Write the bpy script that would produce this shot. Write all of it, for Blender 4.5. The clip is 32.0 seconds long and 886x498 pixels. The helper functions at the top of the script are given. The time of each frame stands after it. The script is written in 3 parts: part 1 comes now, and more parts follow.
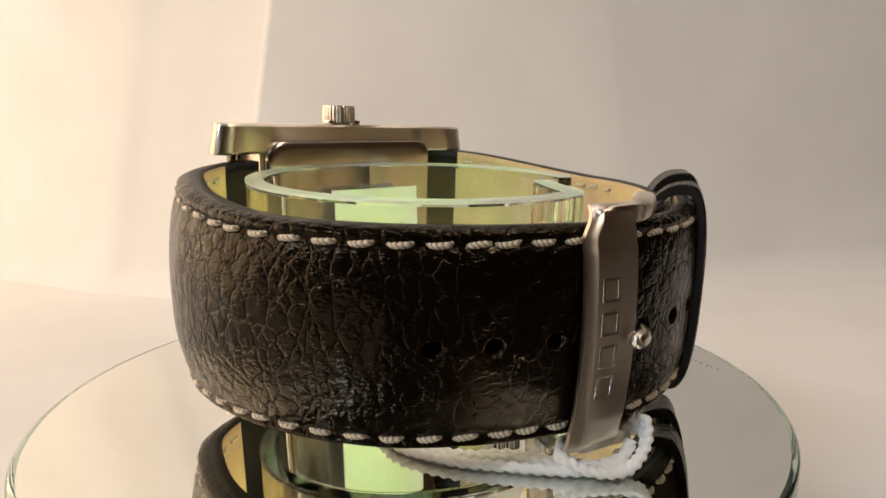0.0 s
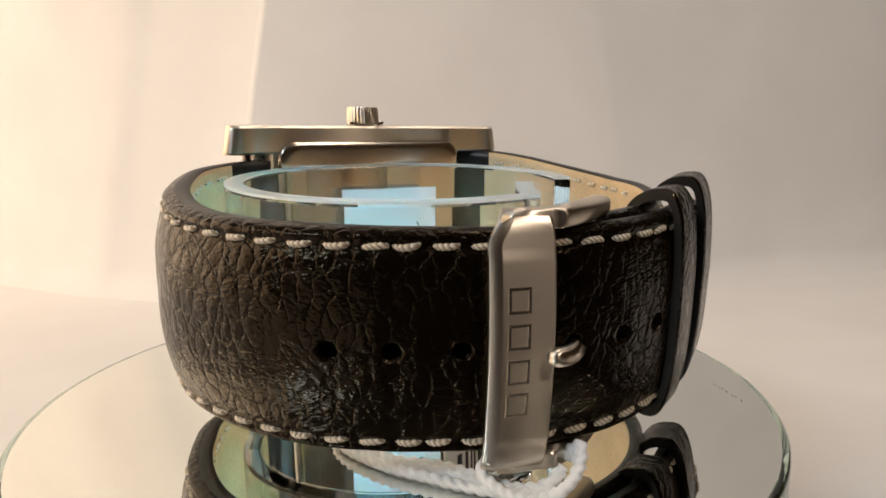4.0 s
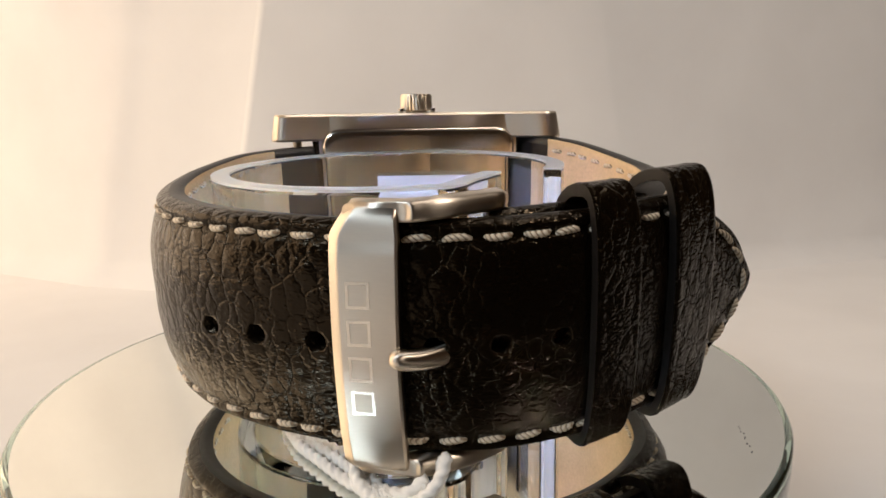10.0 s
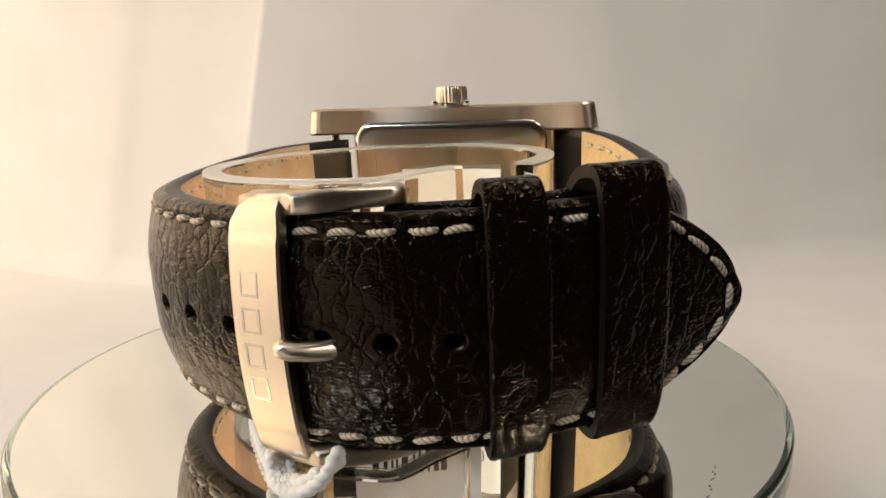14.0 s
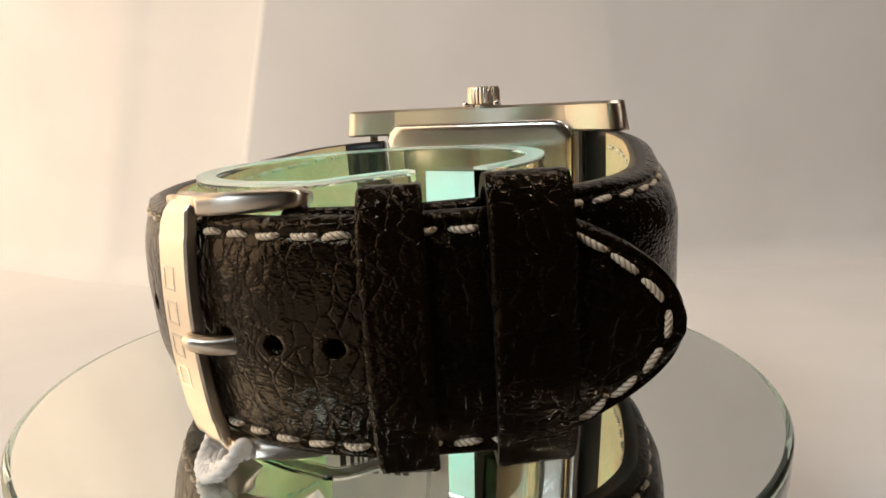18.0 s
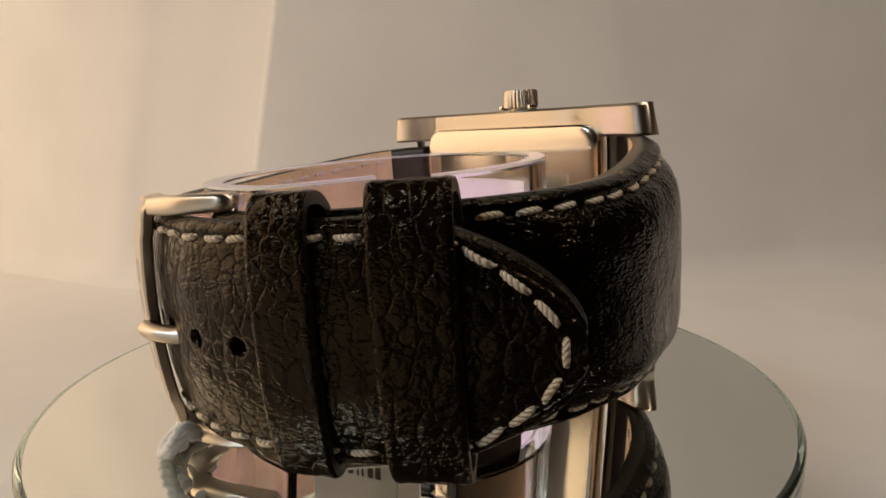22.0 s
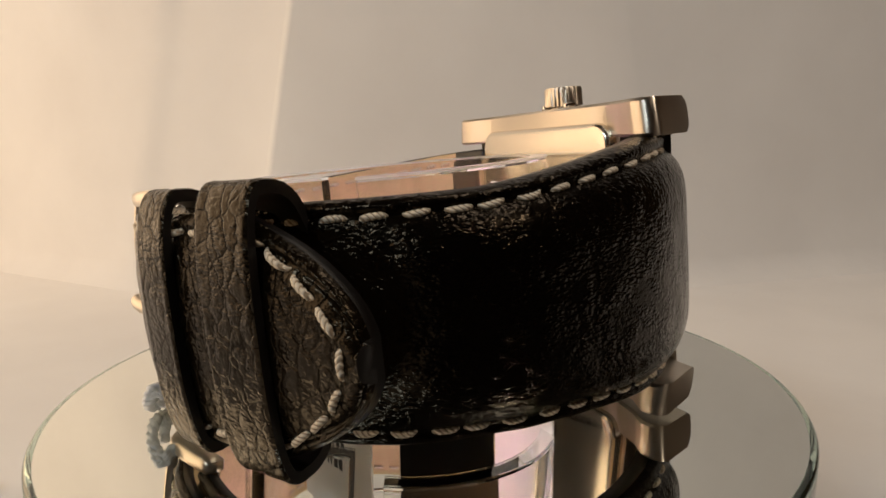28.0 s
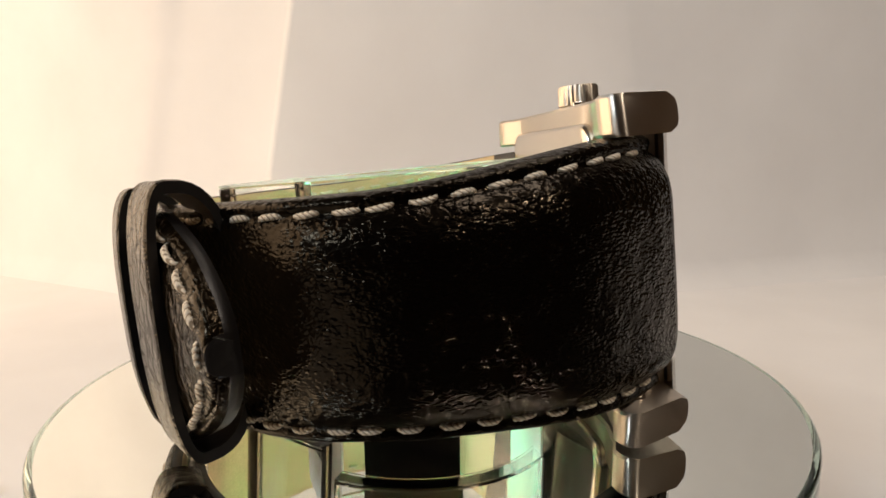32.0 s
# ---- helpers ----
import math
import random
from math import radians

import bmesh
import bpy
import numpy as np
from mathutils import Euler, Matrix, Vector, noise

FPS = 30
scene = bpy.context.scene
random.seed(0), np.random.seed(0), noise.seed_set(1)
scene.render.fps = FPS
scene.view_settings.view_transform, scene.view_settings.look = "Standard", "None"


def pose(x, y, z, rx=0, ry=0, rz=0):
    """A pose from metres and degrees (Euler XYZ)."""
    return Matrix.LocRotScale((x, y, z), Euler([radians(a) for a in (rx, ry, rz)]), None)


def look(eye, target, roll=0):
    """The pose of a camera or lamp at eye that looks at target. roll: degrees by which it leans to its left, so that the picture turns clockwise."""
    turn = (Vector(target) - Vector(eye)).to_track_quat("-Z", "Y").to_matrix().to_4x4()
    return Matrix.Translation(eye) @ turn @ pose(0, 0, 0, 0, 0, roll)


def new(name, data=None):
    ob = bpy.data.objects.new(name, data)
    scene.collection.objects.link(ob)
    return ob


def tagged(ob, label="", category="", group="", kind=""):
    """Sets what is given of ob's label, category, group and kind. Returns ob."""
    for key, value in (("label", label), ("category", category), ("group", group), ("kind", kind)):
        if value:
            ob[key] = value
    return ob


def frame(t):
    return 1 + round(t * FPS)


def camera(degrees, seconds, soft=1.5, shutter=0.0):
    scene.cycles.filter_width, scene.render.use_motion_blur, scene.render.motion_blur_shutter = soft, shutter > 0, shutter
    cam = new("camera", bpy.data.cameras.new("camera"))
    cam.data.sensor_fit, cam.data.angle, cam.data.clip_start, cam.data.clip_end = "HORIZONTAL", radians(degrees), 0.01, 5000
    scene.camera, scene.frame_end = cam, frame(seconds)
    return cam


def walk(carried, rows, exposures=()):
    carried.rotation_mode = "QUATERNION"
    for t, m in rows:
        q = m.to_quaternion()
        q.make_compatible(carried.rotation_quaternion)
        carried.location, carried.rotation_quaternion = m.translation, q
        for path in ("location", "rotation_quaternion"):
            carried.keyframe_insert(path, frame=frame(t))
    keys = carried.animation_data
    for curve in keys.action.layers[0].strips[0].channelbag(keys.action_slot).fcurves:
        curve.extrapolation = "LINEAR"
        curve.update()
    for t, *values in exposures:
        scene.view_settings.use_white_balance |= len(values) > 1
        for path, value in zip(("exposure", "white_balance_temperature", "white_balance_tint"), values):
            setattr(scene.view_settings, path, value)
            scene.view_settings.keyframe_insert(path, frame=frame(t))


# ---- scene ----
# A watch on a clear cuff turns on a small mirrored turntable in front of white paper.
cam = camera(71.77, 32.0, soft=1.65)
# seconds, x, z, yaw, pitch of the camera, which stays 88 mm before the turntable's axis
PATH = [
    (0.0, -0.00014, 0.03435, -3.299, -9.168), (0.5, -2e-05, 0.03418, -3.193, -9.013), (1.0, 5e-05, 0.0341, -3.16, -8.928),
    (1.5, 0.00013, 0.03411, -3.195, -8.897), (2.0, 0.00022, 0.03411, -3.273, -8.883), (2.5, 0.00027, 0.03405, -3.416, -8.884),
    (3.0, 0.00028, 0.03393, -3.585, -8.858), (3.5, 0.00025, 0.03377, -3.753, -8.753), (5.5, 0.0002, 0.03381, -3.902, -8.992),
    (6.0, 0.00017, 0.03384, -3.881, -9.015), (6.5, 0.00013, 0.03386, -3.882, -9.03), (7.0, 0.00011, 0.03386, -3.889, -9.069),
    (7.5, 0.0001, 0.03379, -3.902, -9.159), (8.0, 7e-05, 0.0337, -3.924, -9.261), (8.5, 0.0, 0.03365, -3.933, -9.347),
    (9.0, -8e-05, 0.0336, -3.911, -9.419), (9.5, -0.00023, 0.03353, -3.901, -9.551), (10.0, -0.00035, 0.03345, -3.888, -9.743),
    (10.5, -0.0004, 0.03341, -3.851, -9.859), (11.0, -0.00038, 0.03333, -3.806, -9.892), (11.5, -0.00031, 0.03319, -3.752, -9.933),
    (12.0, -0.00023, 0.03309, -3.707, -10.012), (12.5, -0.0002, 0.03304, -3.65, -10.055), (13.0, -0.00016, 0.03302, -3.592, -10.037),
    (13.5, -0.00012, 0.03302, -3.588, -10.037), (14.0, -0.00011, 0.03302, -3.62, -10.079), (14.5, -0.00015, 0.03304, -3.637, -10.113),
    (16.5, -0.00017, 0.03338, -3.781, -10.227), (17.0, -0.0002, 0.03332, -3.778, -10.167), (17.5, -0.00016, 0.03329, -3.727, -10.1),
    (18.0, -6e-05, 0.03333, -3.583, -10.057), (18.5, 4e-05, 0.03336, -3.424, -10.004), (19.0, 6e-05, 0.03335, -3.328, -9.952),
    (19.5, -0.0, 0.03339, -3.295, -9.966), (20.0, -6e-05, 0.03343, -3.271, -9.944), (20.5, -9e-05, 0.03342, -3.223, -9.81),
    (21.0, -0.00011, 0.03339, -3.158, -9.671), (21.5, -8e-05, 0.03337, -3.005, -9.595), (22.0, -3e-05, 0.03334, -2.751, -9.513),
    (22.5, 6e-05, 0.03332, -2.484, -9.412), (23.0, 0.00018, 0.03333, -2.237, -9.344), (23.5, 0.00028, 0.03334, -2.052, -9.298),
    (24.0, 0.00039, 0.03334, -1.905, -9.273), (24.5, 0.00049, 0.03331, -1.79, -9.275), (25.0, 0.00057, 0.03325, -1.715, -9.259),
    (25.5, 0.00067, 0.03316, -1.594, -9.176), (27.5, 0.00075, 0.0329, -1.516, -8.906), (28.0, 0.00074, 0.03288, -1.469, -8.961),
    (28.5, 0.00079, 0.03281, -1.395, -8.929), (29.0, 0.00081, 0.03275, -1.37, -8.839), (29.5, 0.00073, 0.03273, -1.441, -8.756),
    (30.0, 0.00062, 0.03273, -1.533, -8.694), (30.5, 0.00055, 0.03271, -1.56, -8.693), (31.0, 0.00053, 0.03272, -1.539, -8.741),
    (31.5, 0.00054, 0.03272, -1.518, -8.724), (32.0, 0.0005, 0.0327, -1.505, -8.608),
]


def aim(x, z, yaw, pitch):
    eye = Vector((x, -0.0882, z))
    a, b = radians(yaw), radians(pitch)
    return look(eye, eye + Vector((-math.sin(a) * math.cos(b), math.cos(a) * math.cos(b), math.sin(b))), -0.96)


walk(cam, [(t, aim(*row)) for t, *row in PATH], [(0, 0.0, 6700, 10), (8, 0.0, 6600, 10), (17, 0.0, 6570, 9), (19, -0.08, 6700, 9), (20, -0.26, 6850, 10), (21, -0.48, 7000, 10), (23, -0.62, 7150, 10), (25, -0.64, 7150, 10), (27, -0.54, 7100, 10), (28, -0.42, 7000, 10), (29, -0.15, 6800, 10), (30, 0.05, 6650, 10), (32, 0.08, 6650, 10)])

# ---- light ----
world = bpy.data.worlds.new("room")
scene.world = world
world.use_nodes = True
world.node_tree.nodes["Background"].inputs[0].default_value = (0.62, 0.50, 0.40, 1)
world.node_tree.nodes["Background"].inputs[1].default_value = 0.008


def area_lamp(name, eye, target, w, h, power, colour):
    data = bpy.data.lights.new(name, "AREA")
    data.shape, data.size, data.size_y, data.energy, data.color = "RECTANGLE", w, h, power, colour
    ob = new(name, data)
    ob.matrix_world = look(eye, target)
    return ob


# added lamps for unseen windows: curtained left, cooler behind the camera's left shoulder
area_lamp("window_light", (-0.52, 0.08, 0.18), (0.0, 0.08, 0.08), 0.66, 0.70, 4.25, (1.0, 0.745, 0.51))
area_lamp("window_light_cool", (-0.50, -0.47, 0.54), (0, 0.0, 0.02), 0.22, 0.16, 2.2, (0.74, 0.87, 1.0))
# unseen overhead lamp added to brighten the backdrop
area_lamp("backdrop_fill", (0.16, 0.03, 0.66), (0.10, 0.24, 0.06), 0.20, 0.20, 0.94, (1.0, 0.88, 0.78))
# unseen warm lamp at upper right front, for glints and to fill the wall
area_lamp("right_front_light", (0.33, -0.30, 0.52), (0.03, 0.15, 0.02), 0.028, 0.028, 1.0, (1.0, 0.86, 0.74))

# ---- materials ----


def material(name):
    m = bpy.data.materials.new(name)
    m.use_nodes = True
    n = m.node_tree.nodes
    return m, n, m.node_tree.links, n["Principled BSDF"]


def put(bsdf, **values):
    for key, value in values.items():
        bsdf.inputs[key.replace("_", " ")].default_value = value


def coords(n, links, scale=(1, 1, 1)):
    tc, mp = n.new("ShaderNodeTexCoord"), n.new("ShaderNodeMapping")
    mp.inputs["Scale"].default_value = scale
    links.new(tc.outputs["Object"], mp.inputs["Vector"])
    return mp.outputs[0]


def noise_tex(n, links, vec, scale, detail=4, rough=0.6):
    t = n.new("ShaderNodeTexNoise")
    t.inputs["Scale"].default_value, t.inputs["Detail"].default_value, t.inputs["Roughness"].default_value = scale, detail, rough
    links.new(vec, t.inputs["Vector"])
    return t.outputs["Fac"]


def ramp(n, links, fac, stops):
    r = n.new("ShaderNodeValToRGB")
    while len(r.color_ramp.elements) < len(stops):
        r.color_ramp.elements.new(0.5)
    for e, (p, c) in zip(r.color_ramp.elements, stops):
        e.position, e.color = p, (*c, 1)
    links.new(fac, r.inputs[0])
    return r.outputs[0]


def bump(n, links, height, strength, distance, normal=None):
    b = n.new("ShaderNodeBump")
    b.inputs["Strength"].default_value, b.inputs["Distance"].default_value = strength, distance
    links.new(height, b.inputs["Height"])
    if normal:
        links.new(normal, b.inputs["Normal"])
    return b.outputs[0]


def math_node(n, links, op, a, b):
    m = n.new("ShaderNodeMath")
    m.operation = op
    for i, v in enumerate((a, b)):
        if isinstance(v, (int, float)):
            m.inputs[i].default_value = v
        else:
            links.new(v, m.inputs[i])
    return m.outputs[0]


def leather(name, cells, pebble, crease, rows, gloss, tone, shine, depth):
    """Dark grained leather: pebbles between creases, fine wrinkles and pores; pebble, crease and rows are heights in millimetres."""
    m, n, links, bs = material(name)
    vec = coords(n, links)

    def warped(size, amount, detail):
        warp, mix = n.new("ShaderNodeTexNoise"), n.new("ShaderNodeVectorMath")
        warp.inputs["Scale"].default_value, warp.inputs["Detail"].default_value = size, detail
        links.new(vec, warp.inputs["Vector"])
        mix.operation = "MULTIPLY_ADD"
        links.new(warp.outputs["Color"], mix.inputs[0])
        mix.inputs[1].default_value = (amount, amount, amount)
        links.new(vec, mix.inputs[2])
        return mix.outputs[0]

    def smooth_step(value, low, high):
        r = n.new("ShaderNodeMapRange")
        r.interpolation_type = "SMOOTHSTEP"
        r.inputs["From Min"].default_value, r.inputs["From Max"].default_value = low, high
        links.new(value, r.inputs["Value"])
        return r.outputs["Result"]

    def edges(scale, place, width):
        v = n.new("ShaderNodeTexVoronoi")
        v.feature = "DISTANCE_TO_EDGE"
        v.inputs["Scale"].default_value = scale
        links.new(place, v.inputs["Vector"])
        groove = smooth_step(v.outputs["Distance"], 0.0, width)
        return math_node(n, links, "ADD", times(groove, 0.35), times(smooth_step(v.outputs["Distance"], -0.2, 0.5), 0.65)), groove

    def times(a, b):
        return math_node(n, links, "MULTIPLY", a, b)

    big_warp, small_warp = warped(650, 0.0013, 4), warped(1300, 0.0007, 2)
    # pebbles stand a little taller than wide
    tall = n.new("ShaderNodeVectorMath")
    tall.operation = "MULTIPLY"
    links.new(big_warp, tall.inputs[0])
    tall.inputs[1].default_value = (1.0, 1.0, 0.66)
    dome, groove = edges(cells, tall.outputs[0], 0.09)
    small, _ = edges(cells * 2.3, small_warp, 0.16)
    where = ramp(n, links, noise_tex(n, links, vec, 150, 3), [(0.36, (0.3, 0.3, 0.3)), (0.58, (1, 1, 1))])
    fine = noise_tex(n, links, vec, 2000, 3, 0.6)
    # fine grain, drawn out along the strap
    stretch = n.new("ShaderNodeVectorMath")
    stretch.operation = "MULTIPLY"
    links.new(small_warp, stretch.inputs[0])
    stretch.inputs[1].default_value = (0.62, 0.62, 1.35)
    grain = n.new("ShaderNodeTexVoronoi")
    grain.feature = "SMOOTH_F1"
    grain.inputs["Scale"].default_value, grain.inputs["Smoothness"].default_value = 2300, 0.35
    links.new(stretch.outputs[0], grain.inputs["Vector"])
    lines = math_node(n, links, "SUBTRACT", 1.0, grain.outputs["Distance"])
    patch = smooth_step(noise_tex(n, links, vec, 420, 3), 0.38, 0.60)
    height = times(times(dome, where), pebble)
    for layer, amount in ((times(small, where), crease), (times(lines, math_node(n, links, "ADD", times(patch, 0.75), 0.25)), rows), (fine, 0.010)):
        height = math_node(n, links, "ADD", height, times(layer, amount))
    links.new(bump(n, links, height, 1.0, 0.001), bs.inputs["Normal"])
    big = noise_tex(n, links, vec, 90, 3)
    col = ramp(n, links, big, [(0.3, tuple(v * 0.75 for v in tone)), (0.7, tuple(v * 1.3 for v in tone))])
    links.new(col, bs.inputs["Base Color"])
    rg = n.new("ShaderNodeMapRange")
    rg.inputs["To Min"].default_value, rg.inputs["To Max"].default_value = gloss + 0.06, gloss - 0.04
    links.new(times(dome, patch), rg.inputs["Value"])
    links.new(rg.outputs[0], bs.inputs["Roughness"])
    put(bs, Specular_Tint=(1.0, 0.78, 0.52, 1), Sheen_Roughness=0.35, Sheen_Tint=(1.0, 0.62, 0.24, 1))
    # groove shade put into gloss and sheen levels; grooves close up in places
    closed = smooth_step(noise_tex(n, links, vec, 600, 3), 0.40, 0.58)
    # depth: share of gloss and sheen that the groove shade takes away
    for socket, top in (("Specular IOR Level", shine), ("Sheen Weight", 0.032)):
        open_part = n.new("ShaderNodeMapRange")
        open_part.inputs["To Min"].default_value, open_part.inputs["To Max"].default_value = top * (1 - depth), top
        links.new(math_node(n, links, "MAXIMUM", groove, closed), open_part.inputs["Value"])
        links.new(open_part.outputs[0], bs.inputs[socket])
    return m


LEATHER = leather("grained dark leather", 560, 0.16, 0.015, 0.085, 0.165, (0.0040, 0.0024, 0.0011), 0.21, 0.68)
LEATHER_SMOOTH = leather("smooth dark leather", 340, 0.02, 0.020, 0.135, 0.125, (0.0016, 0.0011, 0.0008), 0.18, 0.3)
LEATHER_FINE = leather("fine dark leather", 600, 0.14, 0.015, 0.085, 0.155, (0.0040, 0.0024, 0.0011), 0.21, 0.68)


def plain(name, colour, rough, metal=0.0, grain=0.0, scale=2000, stretch=(1, 1, 1), vary=0.1, spec=0.5):
    m, n, links, bs = material(name)
    vec = coords(n, links, stretch)
    f = noise_tex(n, links, vec, scale, 5)
    g = noise_tex(n, links, coords(n, links), scale * 0.06, 3)
    both = math_node(n, links, "ADD", math_node(n, links, "MULTIPLY", f, 0.5), math_node(n, links, "MULTIPLY", g, 0.5))
    col = ramp(n, links, both, [(0.3, tuple(v * (1 - vary) for v in colour)), (0.7, tuple(min(1, v * (1 + vary)) for v in colour))])
    links.new(col, bs.inputs["Base Color"])
    if grain:
        links.new(bump(n, links, f, 0.6, grain), bs.inputs["Normal"])
    put(bs, Roughness=rough, Metallic=metal, Specular_IOR_Level=spec)
    return m


LINING = plain("tan suede lining", (0.70, 0.51, 0.30), 0.85, 0, 0.00006, 2400, vary=0.18, spec=0.2)
EDGE = plain("waxed leather edge", (0.007, 0.0055, 0.0048), 0.40, 0, 0.00006, 1500, vary=0.3)
THREAD = plain("waxed cream thread", (0.82, 0.72, 0.57), 0.75, 0, 0.00004, 4000, vary=0.15, spec=0.3)


def ply_thread(m, scale, depth):
    """Diagonal plies along the thread, the shade in their valleys put into the colour."""
    n, links = m.node_tree.nodes, m.node_tree.links
    bs = n["Principled BSDF"]
    wave = n.new("ShaderNodeTexWave")
    wave.wave_type, wave.bands_direction = "BANDS", "DIAGONAL"
    wave.inputs["Scale"].default_value, wave.inputs["Distortion"].default_value = scale, 1.2
    links.new(coords(n, links, (1, 1, 0.6)), wave.inputs["Vector"])
    links.new(bump(n, links, wave.outputs["Fac"], 1.0, depth), bs.inputs["Normal"])
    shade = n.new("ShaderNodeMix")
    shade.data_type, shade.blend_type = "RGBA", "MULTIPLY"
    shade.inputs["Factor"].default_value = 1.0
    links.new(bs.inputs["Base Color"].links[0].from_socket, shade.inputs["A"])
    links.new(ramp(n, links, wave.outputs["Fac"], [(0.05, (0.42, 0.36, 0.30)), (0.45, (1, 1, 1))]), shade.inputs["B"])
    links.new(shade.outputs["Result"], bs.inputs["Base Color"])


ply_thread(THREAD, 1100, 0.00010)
STRING = plain("white cotton string", (0.90, 0.90, 0.88), 0.9, 0, 0.00005, 3500, vary=0.08, spec=0.2)
STEEL = plain("brushed steel", (0.68, 0.605, 0.51), 0.33, 1.0, 0.000006, 900, (1, 1, 14), 0.05)
tangent = STEEL.node_tree.nodes.new("ShaderNodeTangent")
tangent.direction_type, tangent.axis = "RADIAL", "Z"
STEEL.node_tree.links.new(tangent.outputs[0], STEEL.node_tree.nodes["Principled BSDF"].inputs["Tangent"])
put(STEEL.node_tree.nodes["Principled BSDF"], Anisotropic=0.9, Anisotropic_Rotation=0.25, Roughness=0.34)
STEEL_POLISHED = plain("polished steel", (0.72, 0.69, 0.65), 0.09, 1.0, 0, 500, vary=0.03)
STEEL_SOFT = plain("satin steel back", (0.64, 0.58, 0.50), 0.20, 1.0, 0, 500, vary=0.05)
CABLE = plain("dark rubber cable", (0.022, 0.016, 0.022), 0.5, 0, 0.00005, 800, vary=0.2)
STEEL_MARK = plain("bright cut steel marks", (0.78, 0.72, 0.64), 0.22, 1.0, 0.00001, 3000, vary=0.06)
DARK = plain("black hole lining", (0.006, 0.006, 0.006), 0.6)
MIRROR = plain("mirror glass", (0.80, 0.82, 0.79), 0.015, 1.0, 0, 300, vary=0.015)
WALL = plain("beige room wall paint", (0.25, 0.155, 0.08), 0.9, 0, 0.001, 60, vary=0.2, spec=0.2)
TABLE = plain("dark stained table wood", (0.020, 0.013, 0.009), 0.5, 0, 0.0002, 40, (1, 12, 1), 0.35)
CEILING = plain("off-white ceiling paint", (0.62, 0.57, 0.50), 0.9, 0, 0.0005, 60, vary=0.05, spec=0.2)
PLASTIC = plain("grey plastic base", (0.10, 0.10, 0.11), 0.45, vary=0.15)
LABEL = plain("white label paper", (0.85, 0.85, 0.84), 0.8, vary=0.03)
CARD_BLACK = plain("black card for a mirrored patch", (0.005, 0.005, 0.006), 0.35, vary=0.1, spec=0.15)
INK = plain("black ink", (0.02, 0.02, 0.025), 0.6)


def glass(name, colour, rough, ior):
    m, n, links, bs = material(name)
    put(bs, Base_Color=(*colour, 1), Roughness=rough, IOR=ior, Transmission_Weight=1.0)
    f = noise_tex(n, links, coords(n, links), 300, 2)
    links.new(bump(n, links, f, 0.2, 0.00004), bs.inputs["Normal"])
    return m


RIM = glass("ground acrylic edge", (0.93, 0.97, 0.95), 0.28, 1.49)
RIM.node_tree.nodes["Principled BSDF"].inputs["Transmission Weight"].default_value = 0.93
ACRYLIC = glass("clear acrylic", (0.97, 0.99, 0.98), 0.0, 1.49)
GREEN_GLASS = glass("green edge glass", (0.62, 0.80, 0.70), 0.05, 1.5)


def paper_material():
    m, n, links, bs = material("white backdrop paper")
    vec = coords(n, links)
    big = noise_tex(n, links, vec, 14, 4, 0.5)
    fine = noise_tex(n, links, vec, 900, 4)
    col = ramp(n, links, big, [(0.25, (0.74, 0.72, 0.70)), (0.75, (0.82, 0.805, 0.785))])
    links.new(col, bs.inputs["Base Color"])
    b1 = bump(n, links, big, 0.5, 0.004)
    links.new(bump(n, links, fine, 0.3, 0.00008, b1), bs.inputs["Normal"])
    put(bs, Roughness=0.85, Specular_IOR_Level=0.25)
    return m


PAPER = paper_material()

# ---- mesh helpers; all sizes in millimetres ----
MM = 0.001
TILT_X, TILT_Y, MID = -0.035, 0.065, 18.23


def mesh_of(name, verts, faces, mats, smooth=True, picks=None):
    me = bpy.data.meshes.new(name)
    me.from_pydata([tuple(c * MM for c in v) for v in verts], [], faces)
    for m in mats if isinstance(mats, (list, tuple)) else [mats]:
        me.materials.append(m)
    for i, p in enumerate(me.polygons):
        p.use_smooth = smooth
        if picks:
            p.material_index = picks[i]
    bm = bmesh.new()
    bm.from_mesh(me)
    bmesh.ops.recalc_face_normals(bm, faces=bm.faces)
    bm.to_mesh(me)
    bm.free()
    return me


def part(name, me, parent, label=""):
    ob = new(name, me)
    ob.parent = parent
    return tagged(ob, label)


def holder(name, label, category, loc=(0, 0, 0)):
    ob = new(name)
    ob.empty_display_size = 0.01
    ob.location = [c * MM for c in loc]
    return tagged(ob, label, category)


def tilt(v):
    """From the watch's own level to the disc's: the watch leans a few degrees towards its buckle."""
    x, y, z = v
    return (x - TILT_X * z, y - TILT_Y * z, MID + z + TILT_X * x + TILT_Y * y)


def smooth_path(points, step=0.8):
    """A rounded line through the points, with even steps: places, ways out of the loop, lengths."""
    P = np.array(points, float)
    Q = np.vstack([2 * P[0] - P[1], P, 2 * P[-1] - P[-2]])
    out = []
    for i in range(1, len(Q) - 2):
        p0, p1, p2, p3 = Q[i - 1 : i + 3]
        for u in np.linspace(0, 1, 40, endpoint=False):
            out.append(0.5 * (2 * p1 + (p2 - p0) * u + (2 * p0 - 5 * p1 + 4 * p2 - p3) * u * u + (3 * p1 - p0 - 3 * p2 + p3) * u**3))
    out = np.array(out + [P[-1]])
    s = np.r_[0, np.cumsum(np.linalg.norm(np.diff(out, axis=0), axis=1))]
    n = max(2, int(s[-1] / step) + 1)
    even = np.linspace(0, s[-1], n)
    pts = np.stack([np.interp(even, s, out[:, k]) for k in range(out.shape[1])], 1)
    way = np.gradient(pts, axis=0)
    way /= np.linalg.norm(way, axis=1)[:, None]
    return pts, way, even


